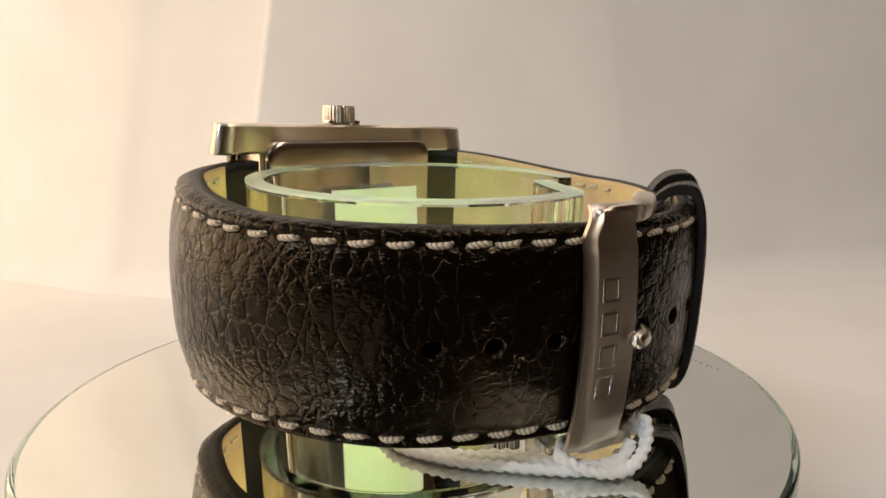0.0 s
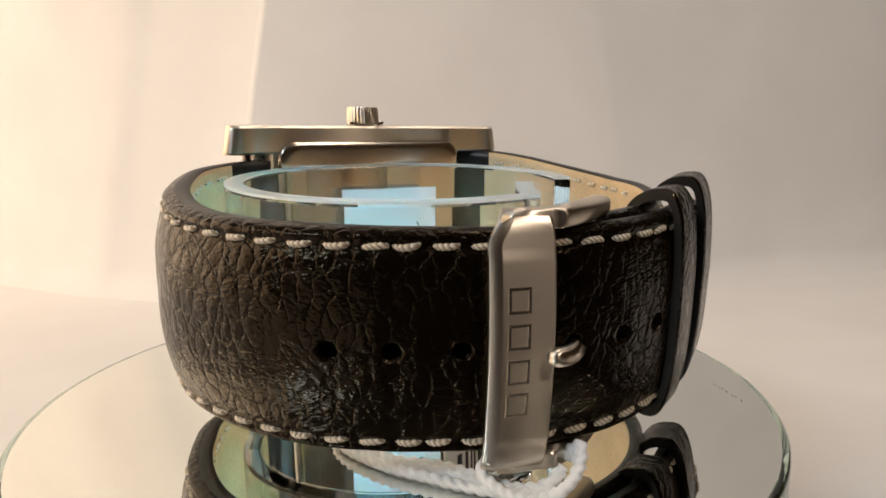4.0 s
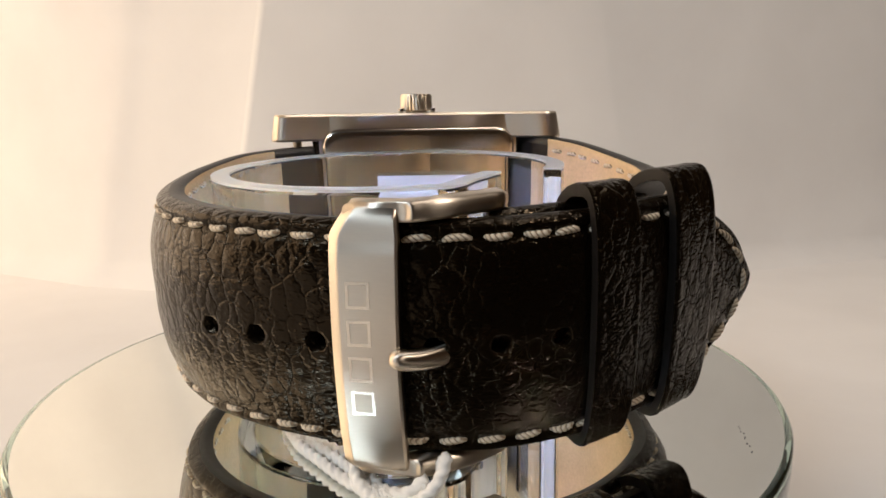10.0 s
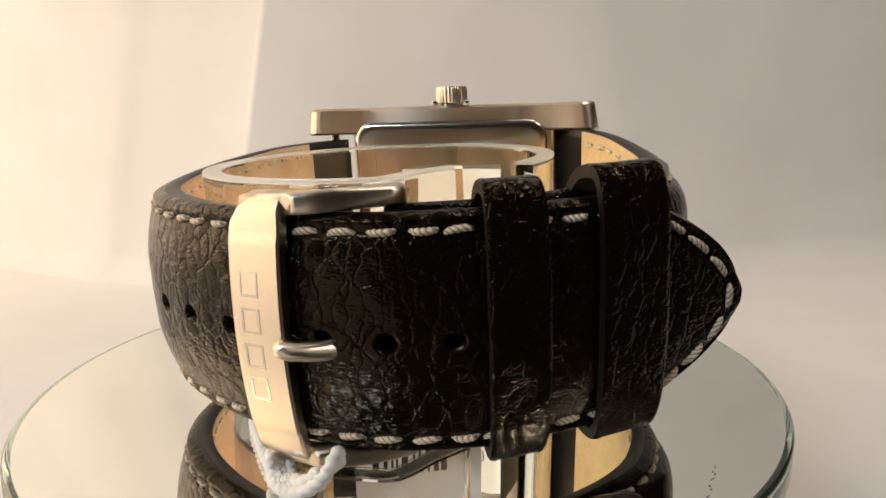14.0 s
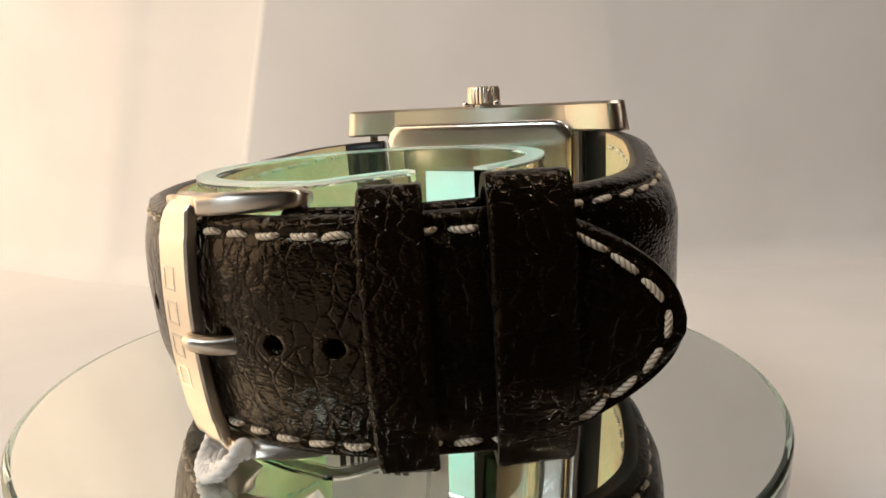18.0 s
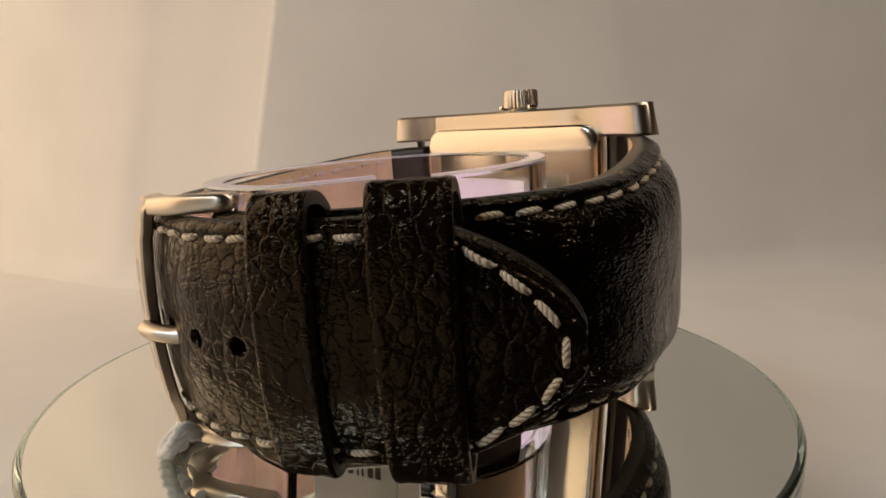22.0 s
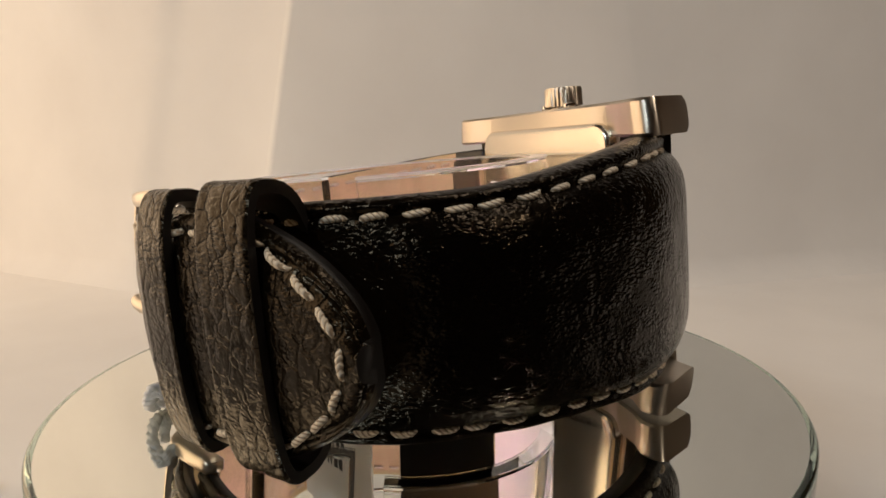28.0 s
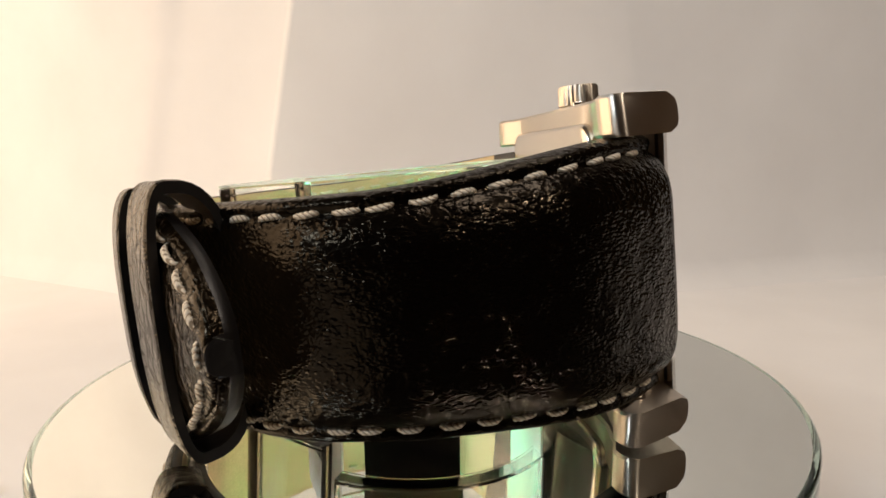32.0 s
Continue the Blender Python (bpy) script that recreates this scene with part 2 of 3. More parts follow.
def loft(rings, closed_ring=True, caps=True):
    """Faces that join rings of equal length."""
    m = len(rings[0])
    verts = [v for r in rings for v in r]
    faces = []
    for a in range(len(rings) - 1):
        for b in range(m if closed_ring else m - 1):
            c = (b + 1) % m
            faces.append((a * m + b, a * m + c, (a + 1) * m + c, (a + 1) * m + b))
    if caps:
        faces += [tuple(range(m))[::-1], tuple((len(rings) - 1) * m + k for k in range(m))]
    return verts, faces


def tube(path3, r, seg=10, closed=False):
    """A round bar along places in space."""
    P = np.array(path3, float)
    way = np.gradient(P, axis=0)
    way /= np.linalg.norm(way, axis=1)[:, None] + 1e-9
    rings = []
    for k, (p, w) in enumerate(zip(P, way)):
        up = np.array([0, 0, 1.0]) if abs(w[2]) < 0.9 else np.array([1.0, 0, 0])
        a = np.cross(w, up)
        a /= np.linalg.norm(a)
        b = np.cross(w, a)
        rr = r[k] if hasattr(r, "__len__") else r
        rings.append([tuple(p + rr * (math.cos(t) * a + math.sin(t) * b)) for t in np.linspace(0, 2 * math.pi, seg, endpoint=False)])
    return loft(rings)


def box(cx, cy, cz, sx, sy, sz, bevel=0.2, seg=2):
    """A block with rounded edges."""
    bm = bmesh.new()
    bmesh.ops.create_cube(bm, size=1, matrix=Matrix.Translation((cx, cy, cz)) @ Matrix.Diagonal((sx, sy, sz, 1)))
    if bevel:
        bmesh.ops.bevel(bm, geom=bm.edges[:], offset=bevel, segments=seg, profile=0.5, affect="EDGES")
    bm.verts.index_update()
    out = [tuple(v.co) for v in bm.verts], [tuple(v.index for v in f.verts) for f in bm.faces]
    bm.free()
    return out


def joined(*pieces):
    verts, faces = [], []
    for v, f in pieces:
        k = len(verts)
        verts += v
        faces += [tuple(i + k for i in q) for q in f]
    return verts, faces


def ease(x, a, b):
    u = min(1, max(0, (x - a) / (b - a)))
    return u * u * (3 - 2 * u)


def wheel_material():
    """Colours round the disc, from green through red, violet and blue back to green."""
    m = bpy.data.materials.new("changing coloured light")
    m.use_nodes = True
    n, links = m.node_tree.nodes, m.node_tree.links
    n.clear()
    out, em = n.new("ShaderNodeOutputMaterial"), n.new("ShaderNodeEmission")
    mp, gr = n.new("ShaderNodeMapping"), n.new("ShaderNodeTexGradient")
    tc = n.new("ShaderNodeTexCoord")
    gr.gradient_type = "RADIAL"
    links.new(tc.outputs["Object"], mp.inputs["Vector"])
    mp.inputs["Rotation"].default_value = (0, 0, radians(-90))
    links.new(mp.outputs[0], gr.inputs[0])
    stops = ((0.0, (0.05, 1.0, 0.40)), (0.10, (0.40, 1.0, 0.20)), (0.18, (0.8, 0.85, 0.2)), (0.27, (1.0, 0.5, 0.2)), (0.34, (0.95, 0.4, 0.55)), (0.44, (0.75, 0.4, 0.95)), (0.56, (0.5, 0.32, 1.0)), (0.66, (0.22, 0.38, 1.0)), (0.76, (0.08, 0.7, 0.95)), (0.87, (0.04, 0.95, 0.65)), (1.0, (0.05, 1.0, 0.40)))
    col = ramp(n, links, gr.outputs["Fac"], stops)
    links.new(col, em.inputs["Color"])
    em.inputs["Strength"].default_value = 21.0
    links.new(em.outputs[0], out.inputs["Surface"])
    return m


WHEEL = wheel_material()
FROST = glass("frosted window", (0.95, 0.97, 0.96), 0.35, 1.45)

# ---- the paper and the table ----
FOLD_X, WALL_Y, FLOOR_Z, SIDE_X = -64.0, 197.0, -31.5, 100.0


def backdrop():
    # plan of the folded paper, from the left side round the back to the right side
    plan = [(-470, 330), (-330, 330), (-211, 266), (-141, 227.8), (-131, 222.3), (-126, 221.5), (-116, 217.5), (-95, 208), (FOLD_X - 2.6, WALL_Y - 1.2), (FOLD_X - 1.2, WALL_Y - 2.6), (FOLD_X, WALL_Y - 4), (FOLD_X + 2, WALL_Y - 4.4), (SIDE_X - 20, WALL_Y - 0.4), (SIDE_X - 3, WALL_Y + 0.4), (SIDE_X, WALL_Y + 1), (SIDE_X + 5, WALL_Y + 2.2), (188, 214), (300, 240), (520, 300)]
    lean = [0, 0, 10, 15, 17, 17, 16, 15, 14, 14, 14, 14, -11, -13, -13, -13, 0, 0, 0]
    heights = [FLOOR_Z, FLOOR_Z + 1.5, FLOOR_Z + 5, FLOOR_Z + 12, 30, 100, 260, 420]
    verts, faces = [], []
    for h in heights:
        foot = max(0, 1 - (h - FLOOR_Z) / 12) ** 2 * 12
        for (x, y), l in zip(plan, lean):
            verts.append((x + l * (h - 60) / 75, y - (foot if y > 100 else 0), h))
    m = len(plan)
    for a in range(len(heights) - 1):
        for b in range(m - 1):
            faces.append((a * m + b, a * m + b + 1, (a + 1) * m + b + 1, (a + 1) * m + b))
    me = mesh_of("backdrop", verts, faces, PAPER)
    tagged(new("backdrop", me), "folded white paper backdrop behind the turntable", "backdrop", kind="structure")
    # the left front wing is unseen, added for bright reflections in the steel
    outline = [(-600, 345), (-600, -640), (-330, -640), (-36, -150), (-20, -55), (60, -55), (110, -42), (600, -30), (600, 345)]
    v, f = loft([[(x, y, FLOOR_Z - h) for x, y in outline] for h in (0.0, 0.5)])
    tagged(new("paper_sheet", mesh_of("paper_sheet", v, f, PAPER, smooth=False)), "white paper sheet lying under the turntable", "paper", kind="structure")
    # unseen table top, kept dark so the leather reflects little from the front
    v, f = box(0, -100, FLOOR_Z - 16, 1400, 1100, 30, 2)
    tagged(new("ground", mesh_of("ground", v, f, TABLE, smooth=False)), "unseen dark wooden table top under the white paper", "table", kind="structure")


backdrop()


def room():
    """Plain unseen room walls, floor and ceiling, added around the table for reflections."""
    x0, x1, y0, y1, z0, z1, t = -1500, 1500, -1900, 1100, -780, 1650, 80
    slabs = (("wall_north", (x0 - t, x1 + t, y1, y1 + t, z0, z1)), ("wall_south", (x0 - t, x1 + t, y0 - t, y0, z0, z1)), ("wall_west", (x0 - t, x0, y0, y1, z0, z1)), ("wall_east", (x1, x1 + t, y0, y1, z0, z1)), ("floor", (x0 - t, x1 + t, y0 - t, y1 + t, z0 - t, z0)), ("ceiling", (x0 - t, x1 + t, y0 - t, y1 + t, z1, z1 + t)))
    for name, (a, b, c, d, e, g) in slabs:
        v, f = box((a + b) / 2, (c + d) / 2, (e + g) / 2, b - a, d - c, g - e, 0)
        tagged(new(name, mesh_of(name, v, f, CEILING if name == "ceiling" else WALL, smooth=False)), "plain off-white room ceiling" if name == "ceiling" else "plain beige room " + name.split("_")[0], name.split("_")[0], kind="structure")


room()


# ---- the turntable ----
DISC = (0.2, 0.75)
DISC_R, DISC_T, HOLE_R = 50.95, 3.6, 8.0


def ring_verts(r, z, seg=128, cx=0, cy=0):
    return [(cx + r * math.cos(t), cy + r * math.sin(t), z) for t in np.linspace(0, 2 * math.pi, seg, endpoint=False)]


def turntable():
    base = holder("turntable", "dark grey plastic base under the mirrored disc", "turntable", (*DISC, 0))
    rings = [ring_verts(r, z) for r, z in ((42, -31.4), (44, -31.4), (44.6, -30.8), (44.6, -4.4), (44.2, -4.0), (42.6, -4.0), (42.4, -4.4), (42.4, -8.2), (42, -8.6), (2, -8.6))]
    v, f = loft(rings)
    part("drum", mesh_of("drum", v, f, PLASTIC), base)
    for k in range(4):
        a = radians(45 + 90 * k)
        rings = [ring_verts(r, z, 20, 34 * math.cos(a), 34 * math.sin(a)) for r, z in ((4, -31.5), (4.4, -31.45), (4.4, -31.3), (3, -31.2))]
        v, f = loft(rings)
        part("foot", mesh_of("foot", v, f, EDGE), base)
    disc = holder("mirror_disc", "round mirror glass disc with a greenish edge", "disc", (*DISC, 0))
    rings = [ring_verts(r, z) for r, z in ((DISC_R - 0.9, -0.01), (HOLE_R, -0.01), (HOLE_R, -0.35), (DISC_R - 0.9, -0.35))]
    v, f = loft(rings + [rings[0]], caps=False)
    part("mirror", mesh_of("mirror", v, f, MIRROR, smooth=False), disc)
    rings = [ring_verts(r, z) for r, z in ((DISC_R - 0.88, 0), (DISC_R - 0.3, 0), (DISC_R, -0.3), (DISC_R, -DISC_T + 0.3), (DISC_R - 0.3, -DISC_T), (DISC_R - 0.88, -DISC_T), (DISC_R - 0.88, 0))]
    v, f = loft(rings, caps=False)
    part("glass_edge", mesh_of("glass_edge", v, f, GREEN_GLASS), disc, "bevelled greenish glass edge")
    rings = [ring_verts(r, z) for r, z in ((HOLE_R, -0.4), (DISC_R - 0.95, -0.4), (DISC_R - 0.95, -DISC_T), (HOLE_R, -DISC_T))]
    v, f = loft(rings + [rings[0]], caps=False)
    part("backing", mesh_of("backing", v, f, PLASTIC), disc)
    # window added to let the coloured light out; none is seen
    rings = [ring_verts(r, z, 64) for r, z in ((HOLE_R - 0.02, -0.9), (HOLE_R - 0.02, -0.05), (HOLE_R - 0.3, -0.02), (1, -0.02))]
    v, f = loft(rings)
    pane = part("light_window", mesh_of("light_window", v, f, FROST), disc, "small added frosted window over the coloured light")
    pane.visible_shadow = False
    return disc


disc = turntable()


def specks():
    """A short trail of dried drops near the disc's rim."""
    rnd = random.Random(4)
    pieces = []
    for u in (0.0, 0.1, 0.3, 0.36, 0.55, 0.6, 0.66, 0.9, 1.0, 1.25, 1.32):
        x = 45.25 + 1.68 * u - DISC[0] + rnd.uniform(-0.15, 0.15)
        y = 5.95 - 4.48 * u - DISC[1]
        r = rnd.uniform(0.05, 0.11)
        pieces.append(loft([[(x + r * k * math.cos(t), y + r * 1.5 * k * math.sin(t), z) for t in np.linspace(0, 2 * math.pi, 8, endpoint=False)] for k, z in ((1, -0.005), (0.8, 0.04), (0.2, 0.06))]))
    v, f = joined(*pieces)
    part("dried_drops", mesh_of("dried_drops", v, f, PLASTIC), disc, "tiny dark dried drops")


specks()


def cable():
    """The end of a dark cable lying on the paper."""
    pts, _, _ = smooth_path([(-87.5, 25.5, FLOOR_Z + 2.6), (-94, 12, FLOOR_Z + 2.6), (-106, -12, FLOOR_Z + 2.6), (-124, -40, FLOOR_Z + 2.6), (-150, -54, FLOOR_Z + 2.6)], 2.0)
    r = [1.2, 2.1, 2.5] + [2.55] * (len(pts) - 3)
    v, f = tube(pts, r, 14)
    ob = new("cable", mesh_of("cable", v, f, CABLE))
    tagged(ob, "end of a dark rubber cable lying on white paper", "cable")


cable()


def colour_wheel():
    """Unseen glowing colour disc turning under the turntable's window, in place of changing lamps."""
    rings = [ring_verts(r, z, 96) for r, z in ((20.5, -0.6), (20.5, -0.1), (20.3, 0), (1.5, 0))]
    v, f = loft(rings)
    ob = new("colour_wheel", mesh_of("colour_wheel", v, f, WHEEL, smooth=False))
    return tagged(ob, "added glowing colour wheel in place of the turntable lamps", "light")


WHEEL_AT = (DISC[0], DISC[1] + 12.6, -5.2)
wheel = colour_wheel()

# ---- the clear cuff inside the strap ----
CUFF_C, CUFF_R, CUFF_WALL = (1.46, -4.0), 22.8, 2.2


def cuff():
    top, low = 12.6, -12.4
    # the open ring ends in a tongue bent inwards
    mid_r = CUFF_R - CUFF_WALL / 2
    line = [(CUFF_C[0] + mid_r * math.cos(radians(a)), CUFF_C[1] + mid_r * math.sin(radians(a))) for a in np.linspace(14, 319, 42)]
    line += [(18.9, -17.2), (19.0, -15.0), (18.2, -11.0), (17.7, -5.0)]
    pts, way, _ = smooth_path(line, 0.9)
    rings, e, w = [], 0.25, CUFF_WALL / 2
    for p, d in zip(pts, way):
        n = np.array([d[1], -d[0]])
        ring = []
        for o, z in ((w - e, top), (w, top - e), (w, low + e), (w - e, low), (-w + e, low), (-w, low + e), (-w, top - e), (-w + e, top)):
            ring.append(tilt((p[0] + n[0] * o, p[1] + n[1] * o, z)))
        rings.append(ring)
    v, f = loft(rings)
    cuff = holder("display_cuff", "clear acrylic open ring holding the watch strap", "display stand")
    me = mesh_of("ring_wall", v, f, ACRYLIC)
    me.set_sharp_from_angle(angle=radians(35))
    part("ring_wall", me, cuff, "clear acrylic wall").visible_shadow = False
    # the ground upper and lower edges
    for name, z0, z1 in (("ground_rim", top + 0.02, top + 0.3), ("ground_rim", low - 0.32, low - 0.02)):
        rings = []
        for p, d in zip(pts, way):
            n = np.array([d[1], -d[0]])
            rings.append([tilt((p[0] + n[0] * o, p[1] + n[1] * o, z)) for o, z in ((w, z0), (w, z1), (-w, z1), (-w, z0))])
        v, f = loft(rings)
        part(name, mesh_of(name, v, f, RIM if z0 > 0 else ACRYLIC, smooth=False), cuff, "whitish ground edge" if z0 > 0 else "").visible_shadow = False
    return cuff


cuff_ob = cuff()

# ---- the watch ----
watch = holder("wrist_watch", "steel rectangular watch with dark leather strap closed round a cuff", "watch")
LOOP = np.array([3.0, 0.0])
U, N = np.array([0.76, 0.65]), np.array([-0.65, 0.76])


def radial(angle, r):
    return (LOOP[0] + r * math.cos(radians(angle)), LOOP[1] + r * math.sin(radians(angle)))


def outwards(pts, way):
    n = np.stack([way[:, 1], -way[:, 0]], 1)
    sign = np.sign(((pts - LOOP) * n).sum(1).mean())
    return n * sign


# strap_long: from the case round to the buckle, through it and on over the other strap to its tip
LONG = [(-23.6, 6.0), (-26.6, 0.8), (-28.2, -5.5)] + [radial(a, r) for a, r in ((-158, 31.6), (-145, 31.7), (-130, 31.75), (-115, 31.5), (-100, 31.1), (-85, 30.8), (-72, 31.0), (-62, 31.7), (-51, 32.5), (-40, 33.3), (-27, 33.85), (-14, 34.25), (-4, 35.4), (5, 37.2), (10.5, 39.1), (14.4, 40.8))]
SHORT = [(2.6, 31.7), (9.5, 30.4), (15.8, 28.1), (21.1, 24.7), (25.9, 20.9), (29.5, 17.0), (32.7, 10.6), (33.9, 5.0), (34.0, -1.5), (33.1, -7.8), (31.2, -13.1), (28.3, -17.7), (25.9, -20.5)]
LP, LW, LS = smooth_path(LONG, 0.7)
fine_s = np.r_[LS[:-6], LS[-1] - np.linspace(1, 0, 16)[:-1] ** 2 * (LS[-1] - LS[-6]), LS[-1]]
LP, LW = (np.stack([np.interp(fine_s, LS, a[:, k]) for k in (0, 1)], 1) for a in (LP, LW))
LS = fine_s
LN = outwards(LP, LW)
SP, SW, SS = smooth_path(SHORT, 0.7)
SN = outwards(SP, SW)
TIP = 14.0  # length of the rounded tip


def long_half(s):
    """Half the strap's width along strap_long."""
    w = 14.0 + (11.3 - 14.0) * ease(s, 0, 42)
    left = LS[-1] - s + 0.2
    if left < TIP:
        w *= min(1.0, 1.02 * max(0.0, left / TIP) ** 0.44)
    return w


def short_half(s):
    return 14.62 + (11.6 - 14.62) * ease(s, 2, 36)


def long_build(s):
    """Thickness at the edge and padding in the middle."""
    k = ease(s, 52, 74)
    return 3.2 * (1 - k) + 2.1 * k, 1.5 * (1 - k) + 0.85 * k, 0.0


def short_build(s):
    k = ease(s, 34, 52)
    pad = 0.5 + 1.8 * ease(s, 5, 22) + 1.9 * (1 - ease(s, 3, 24))
    return 3.2 * (1 - k) + 2.0 * k, pad * (1 - k) + 0.05 * k, 0.1 * (1 - ease(s, 3, 24))


def outer_at(v, thick, pad, lift=0.0):
    a = abs(v)
    swell = pad * (1 - (a / 0.86) ** (3 + 4 * max(0, pad - 1.5))) if a < 0.86 else 0.0
    groove = -0.22 * math.exp(-(((a - 0.86) / 0.035) ** 2))
    round_edge = -0.45 * max(0, (a - 0.93) / 0.07) ** 2 * thick
    return thick / 2 + swell + groove + round_edge + lift


LEVELS = np.r_[np.linspace(-1, -0.74, 12), np.linspace(-0.66, 0.66, 15), np.linspace(0.74, 1, 12)]


def strap(name, pts, nrm, lens, half, build, label):
    rings, picks = [], []
    for p, n, s in zip(pts, nrm, lens):
        h = half(s)
        th, pad, lift = build(s)
        wob = 0.12 * noise.noise((s * 0.11, 3.1, 7.7))
        ring = []
        for v in LEVELS:
            o = outer_at(v, th, pad, lift) + wob * (1 - v * v) + 0.10 * noise.noise((s * 0.35, v * 4.0, 1.3))
            ring.append((p[0] + n[0] * o, p[1] + n[1] * o, h * v))
        for v in (0.985, 0.9, 0.45, 0, -0.45, -0.9, -0.985):
            o = -th / 2
            ring.append((p[0] + n[0] * o, p[1] + n[1] * o, h * v))
        rings.append([tilt(q) for q in ring])
    v, f = loft(rings)
    m, nl = len(rings[0]), len(LEVELS)
    for i in range(len(f)):
        b = i % m
        if i >= len(f) - 2:
            picks.append(1)
        elif b < nl - 1:
            picks.append(0)
        elif nl <= b < m - 1:
            s = lens[i // m]
            picks.append(1 if s < 7 else 2)
        else:
            picks.append(1)
    return mesh_of(name, v, f, [LEATHER if name == "strap_long" else LEATHER_SMOOTH, EDGE, LINING], picks=picks)


HOLES = [radial(a, 33) for a in (-91.4, -81.2, -71.0, -60.3, -50.8, -41.2, -31.5, -22.0)]


def nearest(pts, place):
    return int(np.argmin(np.linalg.norm(pts - np.array(place), axis=1)))


def cut(ob, cutters):
    """Takes the cutters out of a mesh for good."""
    for c in cutters:
        mod = ob.modifiers.new("cut", "BOOLEAN")
        mod.object, mod.solver = c, "EXACT"
    dg = bpy.context.evaluated_depsgraph_get()
    me = bpy.data.meshes.new_from_object(ob.evaluated_get(dg))
    ob.modifiers.clear()
    ob.data = me
    for c in cutters:
        data = c.data
        bpy.data.objects.remove(c)
        bpy.data.meshes.remove(data)


def straps():
    a = part("strap_long", strap("strap_long", LP, LN, LS, long_half, long_build, ""), watch, "grained dark brown leather strap with punched holes and a pointed tip")
    b = part("strap_short", strap("strap_short", SP, SN, SS, short_half, short_build, ""), watch, "padded dark leather strap half with tan lining")
    cutters = []
    for h in HOLES:
        k = nearest(LP, h)
        p, n = LP[k], LN[k]
        path = [tilt((p[0] + n[0] * o, p[1] + n[1] * o, 0)) for o in (-0.3, 6)]
        v, f = tube(path, 1.0, 20)
        cutters.append(new("cutter", mesh_of("cutter", v, f, DARK)))
    cut(a, cutters)
    return a, b


strap_long, strap_short = straps()


def stitch_mesh(length=2.9, r=0.31):
    """A short run of twisted thread, sunk in at both ends."""
    rings = []
    for i, u in enumerate(np.linspace(-1, 1, 57)):
        x = u * length / 2
        sink = -0.62 * abs(u) ** 3.2 + 0.12
        rr = r * (1.03 - 0.5 * abs(u) ** 3)
        ring = []
        for t in np.linspace(0, 2 * math.pi, 12, endpoint=False):
            q = rr * (0.85 + 0.27 * abs(math.cos(1.5 * t - u * 9)))
            ring.append((x, q * math.cos(t), q * math.sin(t) + sink))
        rings.append(ring)
    v, f = loft(rings)
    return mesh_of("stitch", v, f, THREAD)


STITCH = stitch_mesh()


def stitch(parent, place, along, out, size=1.0):
    x, z = Vector(along).normalized(), Vector(out)
    z = (z - x * z.dot(x)).normalized()
    y = z.cross(x)
    m = Matrix((x, y, z)).transposed().to_4x4()
    m.translation = Vector(place) * MM
    ob = new("stitch", STITCH)
    ob.parent = parent
    ob.matrix_local = m @ pose(0, 0, 0, random.uniform(-40, 40), 0, 4 + random.uniform(-3, 3)) @ Matrix.Diagonal((size, 1, 1, 1))
    return ob


def stitch_rows(parent, pts, way, nrm, lens, half, build, start, stop, pitch=3.42):
    for side in (-1, 1):
        s = start + (0.6 if side > 0 else 0)
        while s < stop:
            k = int(np.argmin(abs(lens - s)))
            th, pad, lift = build(lens[k])
            v = side * 0.86
            o = outer_at(v, th, pad, lift) + 0.12
            h = half(lens[k]) * v
            p = tilt((pts[k][0] + nrm[k][0] * o, pts[k][1] + nrm[k][1] * o, h))
            k2 = min(k + 2, len(pts) - 1)
            o2 = outer_at(v, *build(lens[k2])) + 0.12
            q = tilt((pts[k2][0] + nrm[k2][0] * o2, pts[k2][1] + nrm[k2][1] * o2, half(lens[k2]) * v))
            stitch(parent, p, Vector(q) - Vector(p), (nrm[k][0], nrm[k][1], 0.12 * side))
            s += pitch


stitch_rows(strap_long, LP, LW, LN, LS, long_half, long_build, 4.0, LS[-1] - TIP - 1)
stitch_rows(strap_short, SP, SW, SN, SS, short_half, short_build, 3.5, SS[-1] - 4)


def tip_stitches():
    """The seam that follows the rounded tip."""
    line = []
    for s in np.linspace(LS[-1] - TIP + 1.0, LS[-1] - 1.7, 120):
        k = int(np.argmin(abs(LS - s)))
        frac = (s - LS[0]) - LS[k]
        p = LP[k] + LW[k] * frac
        th, pad, _ = long_build(s)
        left = LS[-1] - 1.7 - s
        hh = min(9.7, 2.82 * max(0.0, left) ** 0.53)
        o = outer_at(0.5 * hh / 9.7 + 0.3, th, pad) - 0.05
        line.append((p + LN[k] * o, hh, LN[k]))
    both = [(p[0], p[1], h, n) for p, h, n in line] + [(p[0], p[1], -h, n) for p, h, n in line[::-1]]
    P = np.array([tilt(q[:3]) for q in both])
    s = np.r_[0, np.cumsum(np.linalg.norm(np.diff(P, axis=0), axis=1))]
    count = int(s[-1] / 3.3)
    for i in range(count):
        at = s[-1] * (i + 0.5) / count
        p = [np.interp(at, s, P[:, c]) for c in range(3)]
        q = [np.interp(at + 0.5, s, P[:, c]) for c in range(3)]
        n = both[int(np.argmin(abs(s - at)))][3]
        stitch(strap_long, p, Vector(q) - Vector(p), (n[0], n[1], 0), 1.1)


tip_stitches()


